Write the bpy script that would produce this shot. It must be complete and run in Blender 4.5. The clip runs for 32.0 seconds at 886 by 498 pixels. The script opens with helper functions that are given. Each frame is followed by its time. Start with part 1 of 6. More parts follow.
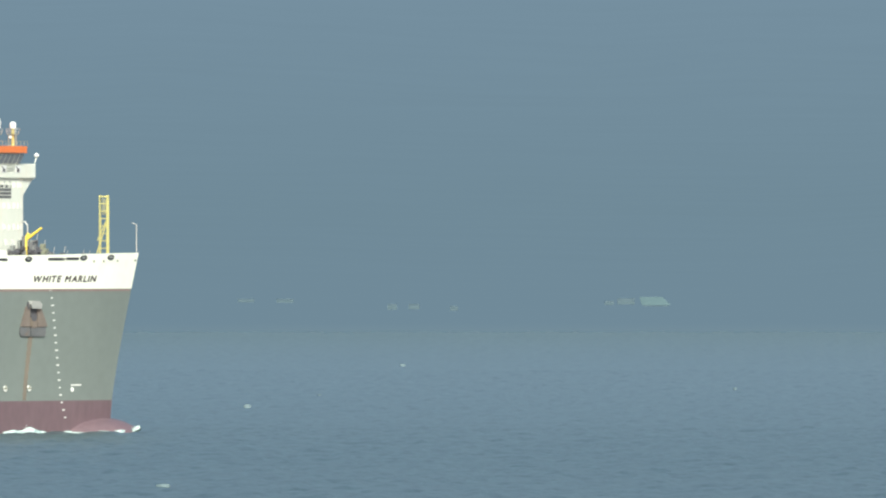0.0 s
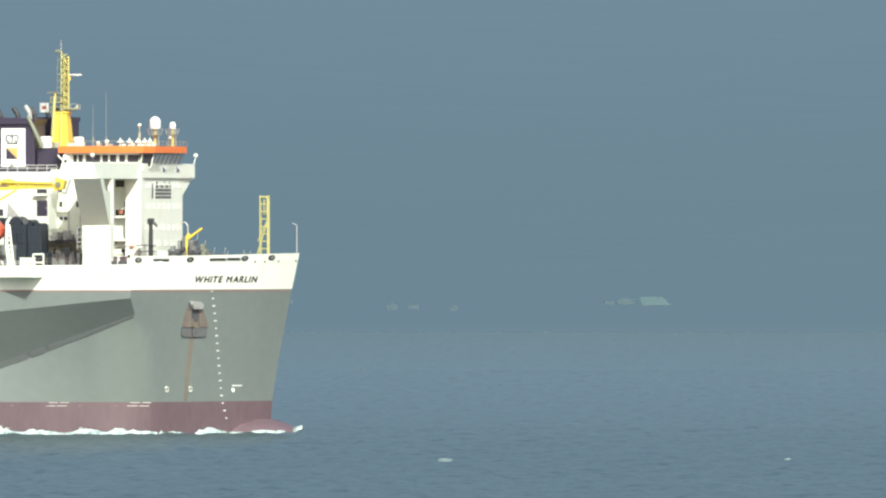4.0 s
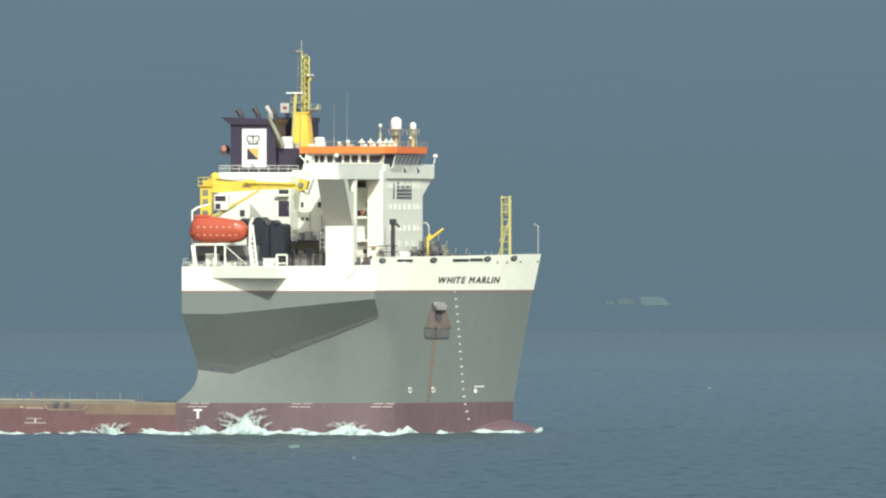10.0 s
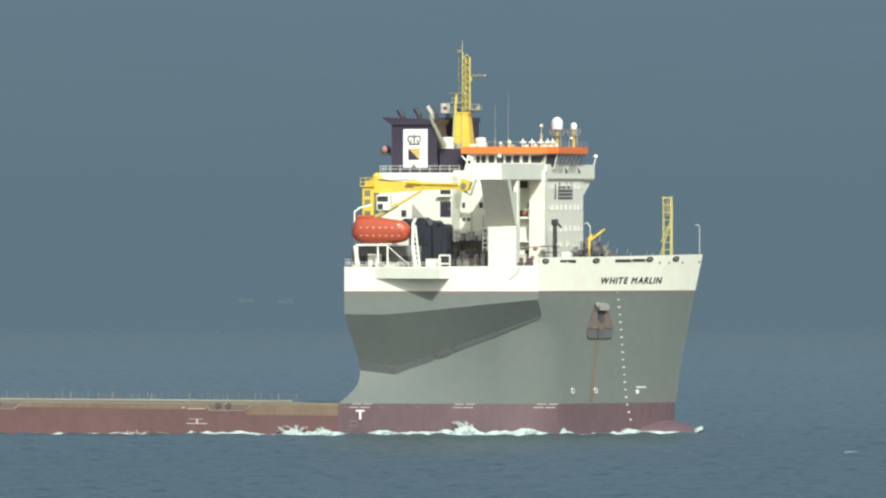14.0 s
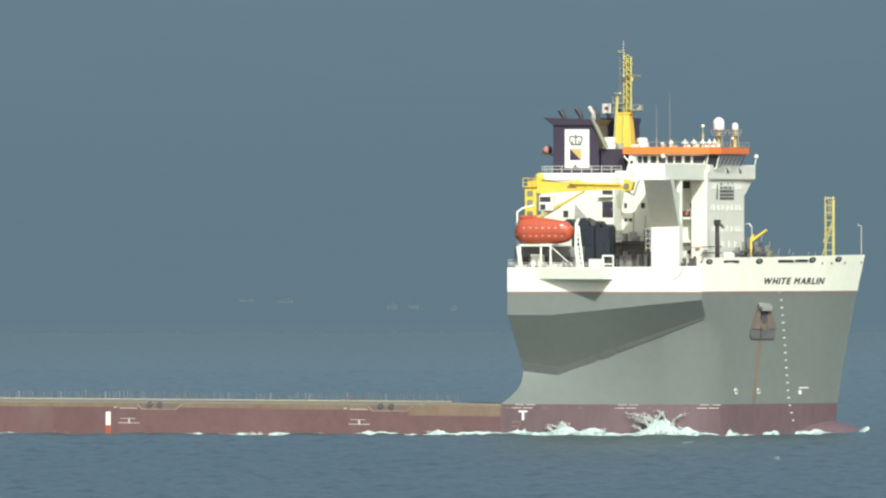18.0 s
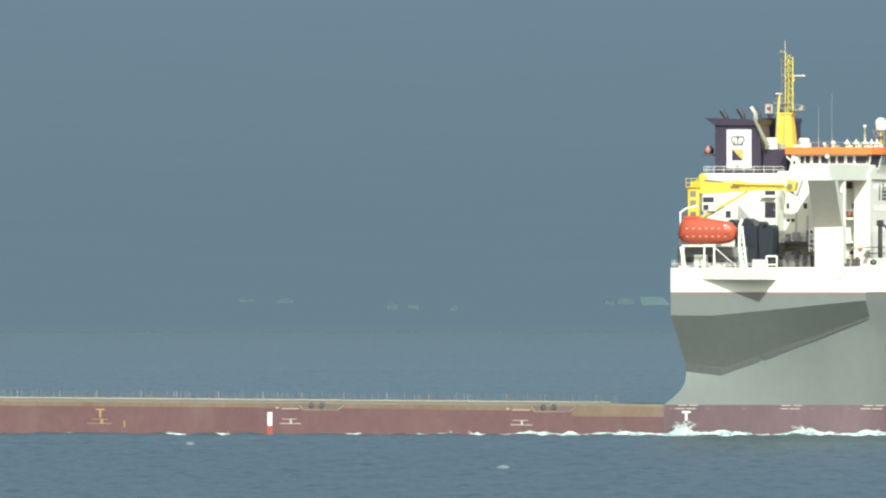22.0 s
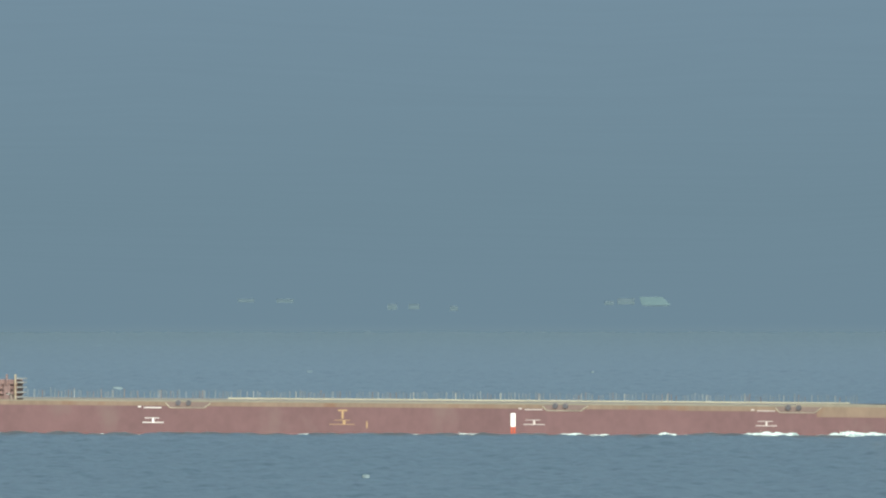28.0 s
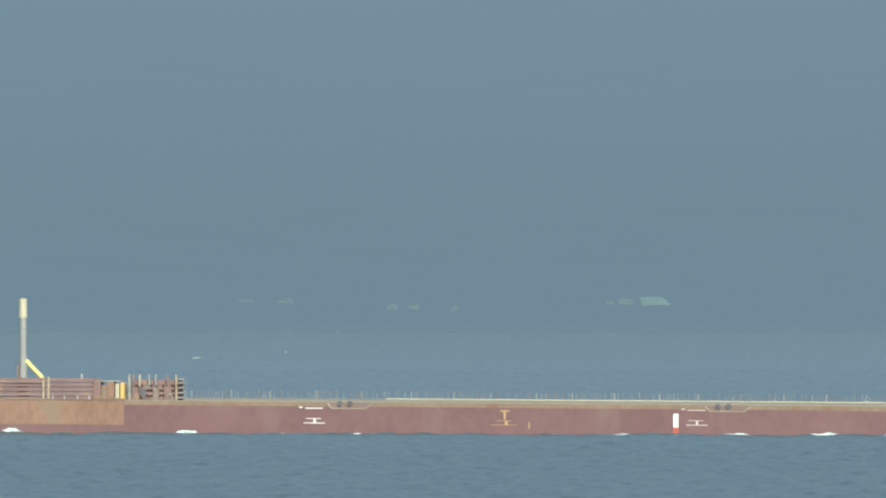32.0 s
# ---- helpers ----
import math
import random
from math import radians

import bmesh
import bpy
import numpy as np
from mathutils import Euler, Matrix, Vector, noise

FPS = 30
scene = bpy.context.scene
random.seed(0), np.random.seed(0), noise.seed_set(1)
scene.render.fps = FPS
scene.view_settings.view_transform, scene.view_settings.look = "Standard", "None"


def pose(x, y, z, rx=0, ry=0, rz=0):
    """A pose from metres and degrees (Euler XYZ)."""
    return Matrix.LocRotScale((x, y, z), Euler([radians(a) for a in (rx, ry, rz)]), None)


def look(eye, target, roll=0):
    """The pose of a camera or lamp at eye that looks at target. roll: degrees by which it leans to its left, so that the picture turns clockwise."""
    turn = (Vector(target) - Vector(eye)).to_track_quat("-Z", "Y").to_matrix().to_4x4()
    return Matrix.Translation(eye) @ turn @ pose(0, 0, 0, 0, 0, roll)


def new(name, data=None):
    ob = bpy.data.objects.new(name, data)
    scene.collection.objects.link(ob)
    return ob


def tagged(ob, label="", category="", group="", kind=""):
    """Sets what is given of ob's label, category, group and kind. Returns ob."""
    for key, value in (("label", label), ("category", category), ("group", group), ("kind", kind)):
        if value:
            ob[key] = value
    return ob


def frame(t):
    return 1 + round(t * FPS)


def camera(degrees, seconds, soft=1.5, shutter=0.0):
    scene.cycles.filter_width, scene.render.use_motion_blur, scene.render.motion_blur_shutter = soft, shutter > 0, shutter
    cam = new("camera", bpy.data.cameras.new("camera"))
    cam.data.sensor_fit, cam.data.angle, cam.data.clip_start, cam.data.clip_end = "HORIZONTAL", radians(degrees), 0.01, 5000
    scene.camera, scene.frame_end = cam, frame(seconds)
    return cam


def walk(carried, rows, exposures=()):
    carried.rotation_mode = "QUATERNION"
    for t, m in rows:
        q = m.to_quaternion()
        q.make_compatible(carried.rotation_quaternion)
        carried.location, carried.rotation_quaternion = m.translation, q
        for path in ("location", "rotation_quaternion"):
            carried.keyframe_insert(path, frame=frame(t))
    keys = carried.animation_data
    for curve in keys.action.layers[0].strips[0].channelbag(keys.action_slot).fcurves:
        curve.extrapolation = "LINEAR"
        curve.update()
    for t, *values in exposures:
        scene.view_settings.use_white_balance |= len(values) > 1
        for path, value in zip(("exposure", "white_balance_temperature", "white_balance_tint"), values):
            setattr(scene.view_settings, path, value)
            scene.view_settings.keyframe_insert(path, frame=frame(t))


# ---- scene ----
# A heavy-lift ship crosses a hazy sound before a far hillside; the camera stands still on a rise and looks through a long lens.
# Ship space: x forward from the break of the forecastle, y to port, z up from the waterline. S below is metres to starboard (-y).
EYE = 27.4
HEAD = 15.5                      # degrees by which the ship's bow comes towards the camera
COURSE = 8.38                    # degrees by which her track does: the tide sets her off
cam = camera(2.788, 32.0, soft=2.2)
AIM = pose(0, 0, EYE, 90 - 0.0818, 0, 0)
walk(cam, [(0.0, AIM), (32.0, AIM)], exposures=[(0.0, 0.48), (3.5, 0.42), (6.0, 0.32), (9.0, 0.16), (13.0, 0.0), (17.0, 0.06), (19.0, 0.16), (21.0, 0.26), (22.0, 0.30), (24.0, 0.33), (26.0, 0.39), (29.0, 0.45), (32.0, 0.47)])


def ship_pose(t, heave=-0.013):
    """Where the ship lies at time t; she settles by heave metres a second."""
    run = 5.3558 * (t - 13)
    a = radians(COURSE)
    return pose(-10.77 + run * math.cos(a), 2400 - run * math.sin(a), heave * (t - 13), 0, 0, -HEAD)


# ---- world and sun ----
world = bpy.data.worlds.new("world")
scene.world = world
world.use_nodes = True
sky = world.node_tree.nodes.new("ShaderNodeTexSky")
sky.sky_type = "NISHITA"
sky.sun_disc = False
SUN = Vector((0.20, -0.772, 0.60)).normalized()
sky.sun_elevation = math.asin(SUN.z)
sky.sun_rotation = math.atan2(SUN.x, SUN.y)
sky.dust_density = 3.5
back = world.node_tree.nodes["Background"]
back.inputs["Strength"].default_value = 0.13
world.node_tree.links.new(sky.outputs[0], back.inputs["Color"])
sun = new("sun", bpy.data.lights.new("sun", "SUN"))
sun.data.energy = 4.0
sun.data.angle = radians(0.6)
sun.data.color = (0.94, 1.0, 0.905)
sun.matrix_world = look((0, 0, 200), Vector((0, 0, 200)) - SUN)


# ---- materials ----
def paint(name, colour, rough=0.5, metal=0.0, grain=0.12, size=1.2, wear=None, wear_at=0.62, bump=0.0, streak=1.0):
    """Weathered paint or plain stuff: colour with variation at two scales, optional patches of wear; streak < 1 draws the wear out downwards."""
    m = bpy.data.materials.new(name)
    m.use_nodes = True
    nt = m.node_tree
    n, link = nt.nodes, nt.links.new
    b = n["Principled BSDF"]
    b.inputs["Roughness"].default_value, b.inputs["Metallic"].default_value = rough, metal
    co = n.new("ShaderNodeTexCoord")
    mp = n.new("ShaderNodeMapping")
    mp.inputs["Scale"].default_value = (1, 1, streak)
    link(co.outputs["Object"], mp.inputs["Vector"])
    big, fine = n.new("ShaderNodeTexNoise"), n.new("ShaderNodeTexNoise")
    big.inputs["Scale"].default_value, big.inputs["Detail"].default_value = 0.25 / size, 5
    fine.inputs["Scale"].default_value, fine.inputs["Detail"].default_value = 3.0 / size, 4
    for t in (big, fine):
        link(mp.outputs[0], t.inputs["Vector"])
    add = n.new("ShaderNodeMath")
    add.operation = "ADD"
    link(big.outputs["Fac"], add.inputs[0])
    link(fine.outputs["Fac"], add.inputs[1])
    ramp = n.new("ShaderNodeMapRange")
    ramp.inputs["From Min"].default_value, ramp.inputs["From Max"].default_value = 0.6, 1.4
    ramp.inputs["To Min"].default_value, ramp.inputs["To Max"].default_value = 1 - grain, 1 + grain
    link(add.outputs[0], ramp.inputs["Value"])
    mul = n.new("ShaderNodeMix")
    mul.data_type, mul.blend_type = "RGBA", "MULTIPLY"
    mul.inputs["Factor"].default_value = 1.0
    mul.inputs["A"].default_value = (*colour, 1)
    link(ramp.outputs[0], mul.inputs["B"])
    out = mul.outputs["Result"]
    if wear:
        w = n.new("ShaderNodeTexNoise")
        w.inputs["Scale"].default_value, w.inputs["Detail"].default_value = 0.5 / size, 8
        link(mp.outputs[0], w.inputs["Vector"])
        r = n.new("ShaderNodeMapRange")
        r.inputs["From Min"].default_value, r.inputs["From Max"].default_value = wear_at, wear_at + 0.12
        link(w.outputs["Fac"], r.inputs["Value"])
        mix = n.new("ShaderNodeMix")
        mix.data_type = "RGBA"
        link(r.outputs[0], mix.inputs["Factor"])
        link(out, mix.inputs["A"])
        mix.inputs["B"].default_value = (*wear, 1)
        out = mix.outputs["Result"]
    link(out, b.inputs["Base Color"])
    if bump:
        bp = n.new("ShaderNodeBump")
        bp.inputs["Strength"].default_value, bp.inputs["Distance"].default_value = 0.6, bump
        link(fine.outputs["Fac"], bp.inputs["Height"])
        link(bp.outputs[0], b.inputs["Normal"])
    return m


GREY = paint("hull_grey", (0.167, 0.194, 0.181), 0.5, grain=0.07, size=4, bump=0.01)
WHITE = paint("white_paint", (0.77, 0.795, 0.69), 0.45, grain=0.06, size=2, wear=(0.76, 0.75, 0.64), wear_at=0.58, streak=0.5)
RED = paint("boot_red", (0.127, 0.085, 0.096), 0.55, grain=0.18, size=3, wear=(0.18, 0.125, 0.12), wear_at=0.6, streak=0.4)
SIDE_RED = paint("side_red", (0.135, 0.075, 0.076), 0.6, grain=0.16, size=3, wear=(0.150, 0.098, 0.093), wear_at=0.56, streak=0.8)
TAN = paint("rusty_tan", (0.188, 0.136, 0.098), 0.7, grain=0.2, size=2, wear=(0.17, 0.10, 0.065), wear_at=0.55, streak=0.4)
DECK = paint("deck_tan", (0.205, 0.188, 0.14), 0.8, grain=0.2, size=4, wear=(0.2, 0.13, 0.085), wear_at=0.6)
FORE_DECK = paint("fore_deck_red", (0.15, 0.095, 0.085), 0.7, grain=0.15)
STERN_TAN = paint("stern_tan", (0.205, 0.124, 0.086), 0.75, grain=0.25, size=2, wear=(0.19, 0.14, 0.10), wear_at=0.55, streak=0.5)
TUBE = paint("stained_tube", (0.33, 0.29, 0.21), 0.7, grain=0.3, size=0.8, wear=(0.24, 0.17, 0.11), wear_at=0.52)
RUST = paint("rust", (0.172, 0.142, 0.122), 0.85, grain=0.3, size=0.6, bump=0.02)
NAVY = paint("navy_paint", (0.040, 0.031, 0.055), 0.45, grain=0.12)
BLACK = paint("black_paint", (0.042, 0.042, 0.048), 0.5, grain=0.2)
SLATE = paint("slate_grey", (0.085, 0.09, 0.10), 0.6, grain=0.3, size=0.7, wear=(0.2, 0.2, 0.2), wear_at=0.6)
CHINE = paint("chine_shade_grey", (0.163, 0.176, 0.175), 0.7, grain=0.15, size=2)
# whitecaps: foam dimmed in its colour for distance
CAP = paint("dim_foam", (0.115, 0.16, 0.17), 0.9, grain=0.15, size=0.3)
RAIL_POST = paint("hazy_post", (0.165, 0.180, 0.170), 0.7, grain=0.2)
RECESS = paint("pale_recess", (0.155, 0.112, 0.100), 0.7, grain=0.15)
POST = paint("dull_post", (0.21, 0.225, 0.215), 0.6, grain=0.2)
INK = paint("blue_black", (0.017, 0.024, 0.034), 0.5, grain=0.2)
DARK = paint("dark_machinery", (0.085, 0.085, 0.095), 0.6, grain=0.3, wear=(0.14, 0.09, 0.07))
TUG = paint("worn_tug_yellow", (0.35, 0.235, 0.125), 0.6, grain=0.2)
LATTICE = paint("olive_yellow", (0.46, 0.41, 0.14), 0.55, grain=0.12)
YELLOW = paint("yellow_paint", (0.71, 0.53, 0.075), 0.45, grain=0.08, wear=(0.5, 0.3, 0.05), wear_at=0.66)
ORANGE = paint("orange_paint", (0.80, 0.20, 0.045), 0.45, grain=0.06)
BOAT = paint("lifeboat_orange", (0.45, 0.09, 0.046), 0.42, grain=0.06)
STEEL = paint("pale_steel", (0.42, 0.42, 0.40), 0.45, 0.3, grain=0.15)
OLIVE = paint("olive_grey", (0.20, 0.21, 0.15), 0.6, grain=0.2)
BROWN = paint("brown_cargo", (0.172, 0.113, 0.103), 0.75, grain=0.3, size=0.8, wear=(0.25, 0.165, 0.115), wear_at=0.55)
DECAL_WHITE = paint("marking_white", (0.78, 0.78, 0.74), 0.5, grain=0.05)
DECAL_YELLOW = paint("marking_yellow", (0.55, 0.37, 0.13), 0.5, grain=0.08)
MARK = paint("dim_marking", (0.50, 0.46, 0.43), 0.6, grain=0.15)
PINK = paint("faded_red_line", (0.235, 0.170, 0.155), 0.6, grain=0.15)
LETTER = paint("letter_black", (0.048, 0.034, 0.042), 0.5, grain=0.1)
FLOAT = paint("faded_float", (0.40, 0.20, 0.165), 0.7, grain=0.15)
DULL_ORANGE = paint("dull_orange", (0.34, 0.13, 0.075), 0.6, grain=0.15)
WORN_YELLOW = paint("worn_yellow", (0.50, 0.46, 0.17), 0.5, grain=0.12)
PALE = paint("pale_weathered_yellow", (0.36, 0.345, 0.25), 0.6, grain=0.2)
# front panes: the sky's reflection put into a pale colour
SKY_GLASS = paint("pale_sky_glass", (0.40, 0.42, 0.44), 0.25, grain=0.12, size=1.0)
# the foam's teal shade is put into its colour as darker patches
FOAM = paint("sea_foam", (0.47, 0.58, 0.56), 0.9, grain=0.35, size=0.5, wear=(0.24, 0.33, 0.33), wear_at=0.53, bump=0.2)
CROWN = paint("blued_iron", (0.122, 0.126, 0.130), 0.6, grain=0.25, size=0.5, wear=(0.15, 0.12, 0.10))
STREAK = paint("rust_streak", (0.185, 0.155, 0.122), 0.8, grain=0.2, size=0.6, wear=(0.15, 0.115, 0.085), wear_at=0.5, streak=0.2)


def glass_material():
    m = bpy.data.materials.new("window_glass")
    m.use_nodes = True
    b = m.node_tree.nodes["Principled BSDF"]
    b.inputs["Base Color"].default_value = (0.058, 0.052, 0.068, 1)
    b.inputs["Roughness"].default_value = 0.08
    return m


def spray_material():
    """Drops thrown off a crest: white, and lit through from behind."""
    m = bpy.data.materials.new("thrown_spray")
    m.use_nodes = True
    n, link = m.node_tree.nodes, m.node_tree.links.new
    n.remove(n["Principled BSDF"])
    front, through_light, mix = n.new("ShaderNodeBsdfDiffuse"), n.new("ShaderNodeBsdfTranslucent"), n.new("ShaderNodeMixShader")
    co, tex, r = n.new("ShaderNodeTexCoord"), n.new("ShaderNodeTexNoise"), n.new("ShaderNodeValToRGB")
    tex.inputs["Scale"].default_value = 1.6
    link(co.outputs["Object"], tex.inputs["Vector"])
    link(tex.outputs["Fac"], r.inputs["Fac"])
    r.color_ramp.elements[0].color, r.color_ramp.elements[1].color = (0.78, 0.86, 0.83, 1), (0.9, 0.93, 0.91, 1)
    for sh in (front, through_light):
        link(r.outputs[0], sh.inputs["Color"])
    link(front.outputs[0], mix.inputs[1])
    link(through_light.outputs[0], mix.inputs[2])
    link(mix.outputs[0], n["Material Output"].inputs["Surface"])
    return m


SPRAY = spray_material()
GLASS = glass_material()


def water_material():
    m = bpy.data.materials.new("sea_water")
    m.use_nodes = True
    nt = m.node_tree
    n, link = nt.nodes, nt.links.new
    b = n["Principled BSDF"]
    b.inputs["Roughness"].default_value = 0.36
    b.inputs["Specular IOR Level"].default_value = 0.32
    b.inputs["IOR"].default_value = 1.33
    co = n.new("ShaderNodeTexCoord")
    mp = n.new("ShaderNodeMapping")
    mp.inputs["Scale"].default_value = (1.1, 0.4, 1)
    link(co.outputs["Object"], mp.inputs["Vector"])
    tex = n.new("ShaderNodeTexNoise")
    tex.inputs["Scale"].default_value, tex.inputs["Detail"].default_value = 1.0, 6
    link(mp.outputs[0], tex.inputs["Vector"])
    # dark in mid-sound, paler with distance: haze put into the base colour
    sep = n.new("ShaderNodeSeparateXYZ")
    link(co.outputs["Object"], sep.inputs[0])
    far_haze = n.new("ShaderNodeMapRange")
    far_haze.inputs["From Min"].default_value, far_haze.inputs["From Max"].default_value = 2150, 4100
    link(sep.outputs["Y"], far_haze.inputs["Value"])
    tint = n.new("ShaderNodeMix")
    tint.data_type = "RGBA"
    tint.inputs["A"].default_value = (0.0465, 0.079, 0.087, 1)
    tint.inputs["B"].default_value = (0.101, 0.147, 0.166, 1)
    link(far_haze.outputs[0], tint.inputs["Factor"])
    # light and dark of ruffled patches put into the colour, long across the wind
    lane = n.new("ShaderNodeMapping")
    lane.inputs["Scale"].default_value = (0.8, 0.06, 1)
    link(co.outputs["Object"], lane.inputs["Vector"])
    ruffle = n.new("ShaderNodeTexNoise")
    ruffle.inputs["Scale"].default_value, ruffle.inputs["Detail"].default_value, ruffle.inputs["Roughness"].default_value = 1.0, 8, 0.75
    link(lane.outputs[0], ruffle.inputs["Vector"])
    span = n.new("ShaderNodeMapRange")
    span.inputs["From Min"].default_value, span.inputs["From Max"].default_value = 0.3, 0.7
    span.inputs["To Min"].default_value, span.inputs["To Max"].default_value = 0.64, 1.36
    link(ruffle.outputs["Fac"], span.inputs["Value"])
    mul = n.new("ShaderNodeMix")
    mul.data_type, mul.blend_type = "RGBA", "MULTIPLY"
    # the patches lose contrast with distance
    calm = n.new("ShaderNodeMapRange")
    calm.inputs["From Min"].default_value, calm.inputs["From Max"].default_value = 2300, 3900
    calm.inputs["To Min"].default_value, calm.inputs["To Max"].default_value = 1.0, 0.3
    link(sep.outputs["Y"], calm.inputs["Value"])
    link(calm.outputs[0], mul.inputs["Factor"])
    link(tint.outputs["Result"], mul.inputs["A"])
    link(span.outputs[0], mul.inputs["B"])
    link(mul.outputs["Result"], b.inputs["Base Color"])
    bp = n.new("ShaderNodeBump")
    bp.inputs["Strength"].default_value, bp.inputs["Distance"].default_value = 0.6, 0.35
    link(tex.outputs["Fac"], bp.inputs["Height"])
    link(bp.outputs[0], b.inputs["Normal"])
    return m


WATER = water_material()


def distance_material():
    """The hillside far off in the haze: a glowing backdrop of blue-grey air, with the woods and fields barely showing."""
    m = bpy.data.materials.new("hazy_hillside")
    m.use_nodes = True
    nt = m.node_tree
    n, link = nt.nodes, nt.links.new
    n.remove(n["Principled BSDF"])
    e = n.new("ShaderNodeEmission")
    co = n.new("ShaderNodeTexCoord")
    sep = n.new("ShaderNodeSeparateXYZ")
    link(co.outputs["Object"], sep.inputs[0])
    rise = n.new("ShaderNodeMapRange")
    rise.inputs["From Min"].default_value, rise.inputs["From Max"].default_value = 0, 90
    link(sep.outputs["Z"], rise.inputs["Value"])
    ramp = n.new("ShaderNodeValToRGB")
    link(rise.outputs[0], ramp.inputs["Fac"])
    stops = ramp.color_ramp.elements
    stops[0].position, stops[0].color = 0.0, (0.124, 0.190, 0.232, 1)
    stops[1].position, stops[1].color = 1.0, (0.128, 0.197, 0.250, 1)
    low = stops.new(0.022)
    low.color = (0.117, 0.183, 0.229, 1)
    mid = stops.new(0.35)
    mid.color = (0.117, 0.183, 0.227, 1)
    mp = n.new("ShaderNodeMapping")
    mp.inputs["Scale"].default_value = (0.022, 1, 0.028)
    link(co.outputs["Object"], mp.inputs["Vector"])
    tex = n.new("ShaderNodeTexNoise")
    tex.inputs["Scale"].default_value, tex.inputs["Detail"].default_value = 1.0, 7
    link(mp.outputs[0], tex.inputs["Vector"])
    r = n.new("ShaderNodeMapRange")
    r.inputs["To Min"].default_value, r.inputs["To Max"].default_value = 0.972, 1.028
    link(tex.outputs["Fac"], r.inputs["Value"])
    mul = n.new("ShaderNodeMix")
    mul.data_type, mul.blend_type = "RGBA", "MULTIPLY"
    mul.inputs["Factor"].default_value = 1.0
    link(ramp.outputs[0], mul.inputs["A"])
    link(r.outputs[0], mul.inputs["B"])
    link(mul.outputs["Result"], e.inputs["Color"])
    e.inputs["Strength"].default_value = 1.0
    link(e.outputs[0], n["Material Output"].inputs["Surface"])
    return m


HAZE = distance_material()


# ---- mesh helpers ----
def finish(name, bm, material, parent=None, label=""):
    me = bpy.data.meshes.new(name)
    bm.to_mesh(me)
    bm.free()
    ob = new(name, me)
    for mt in (material if isinstance(material, (list, tuple)) else (material,)):
        me.materials.append(mt)
    if parent:
        ob.parent = parent
    if label:
        ob["label"] = label
    return ob


def part(name, bm, material, parent, label=""):
    return finish(name, bm, material, parent, label)


def smooth(ob):
    for p in ob.data.polygons:
        p.use_smooth = True
    return ob


def V(x, s, z):
    """Ship space from metres forward, to starboard and up."""
    return Vector((x, -s, z))


def add_box(bm, x0, x1, s0, s1, z0, z1, bev=0.0):
    """A box between the given limits (forward, starboard, up), with chamfered edges where bev is given."""
    m = Matrix.Translation(V((x0 + x1) / 2, (s0 + s1) / 2, (z0 + z1) / 2)) @ Matrix.Diagonal((abs(x1 - x0), abs(s1 - s0), abs(z1 - z0), 1))
    r = bmesh.ops.create_cube(bm, size=1, matrix=m)
    if bev:
        bmesh.ops.bevel(bm, geom=list({e for v in r["verts"] for e in v.link_edges}), offset=bev, segments=1, affect="EDGES")
    return bm


def box(x0, x1, s0, s1, z0, z1, bev=0.0):
    return add_box(bmesh.new(), x0, x1, s0, s1, z0, z1, bev)


def add_bar(bm, a, b, r=0.06, r2=None, seg=8):
    """A round bar from a to b (vectors in mesh space), tapering from r to r2."""
    a, b = Vector(a), Vector(b)
    d = b - a
    m = Matrix.Translation((a + b) / 2) @ d.to_track_quat("Z", "Y").to_matrix().to_4x4()
    bmesh.ops.create_cone(bm, cap_ends=True, segments=seg, radius1=r, radius2=r if r2 is None else r2, depth=d.length, matrix=m)
    return bm


def bar(a, b, r=0.06, r2=None, seg=8):
    return add_bar(bmesh.new(), a, b, r, r2, seg)


def add_pipe(bm, pts, r=0.08, seg=8):
    for a, b in zip(pts, pts[1:]):
        add_bar(bm, a, b, r, None, seg)
    for p in pts[1:-1]:
        bmesh.ops.create_icosphere(bm, subdivisions=1, radius=r, matrix=Matrix.Translation(p))
    return bm


def add_ball(bm, c, r, sq=(1, 1, 1), seg=16):
    bmesh.ops.create_uvsphere(bm, u_segments=seg, v_segments=seg // 2, radius=r, matrix=Matrix.Translation(c) @ Matrix.Diagonal((*sq, 1)))
    return bm


def add_prism(bm, outline, depth_to):
    """A prism: outline is a list of vectors, depth_to the vector by which it is drawn out."""
    a = [bm.verts.new(p) for p in outline]
    b = [bm.verts.new(Vector(p) + Vector(depth_to)) for p in outline]
    bm.faces.new(a)
    bm.faces.new(b[::-1])
    for i in range(len(a)):
        j = (i + 1) % len(a)
        bm.faces.new((a[j], a[i], b[i], b[j]))
    bmesh.ops.recalc_face_normals(bm, faces=bm.faces)
    return bm


def prism(outline, depth_to):
    return add_prism(bmesh.new(), outline, depth_to)


def empty(name, label, category, group=""):
    return tagged(new(name), label, category, group)


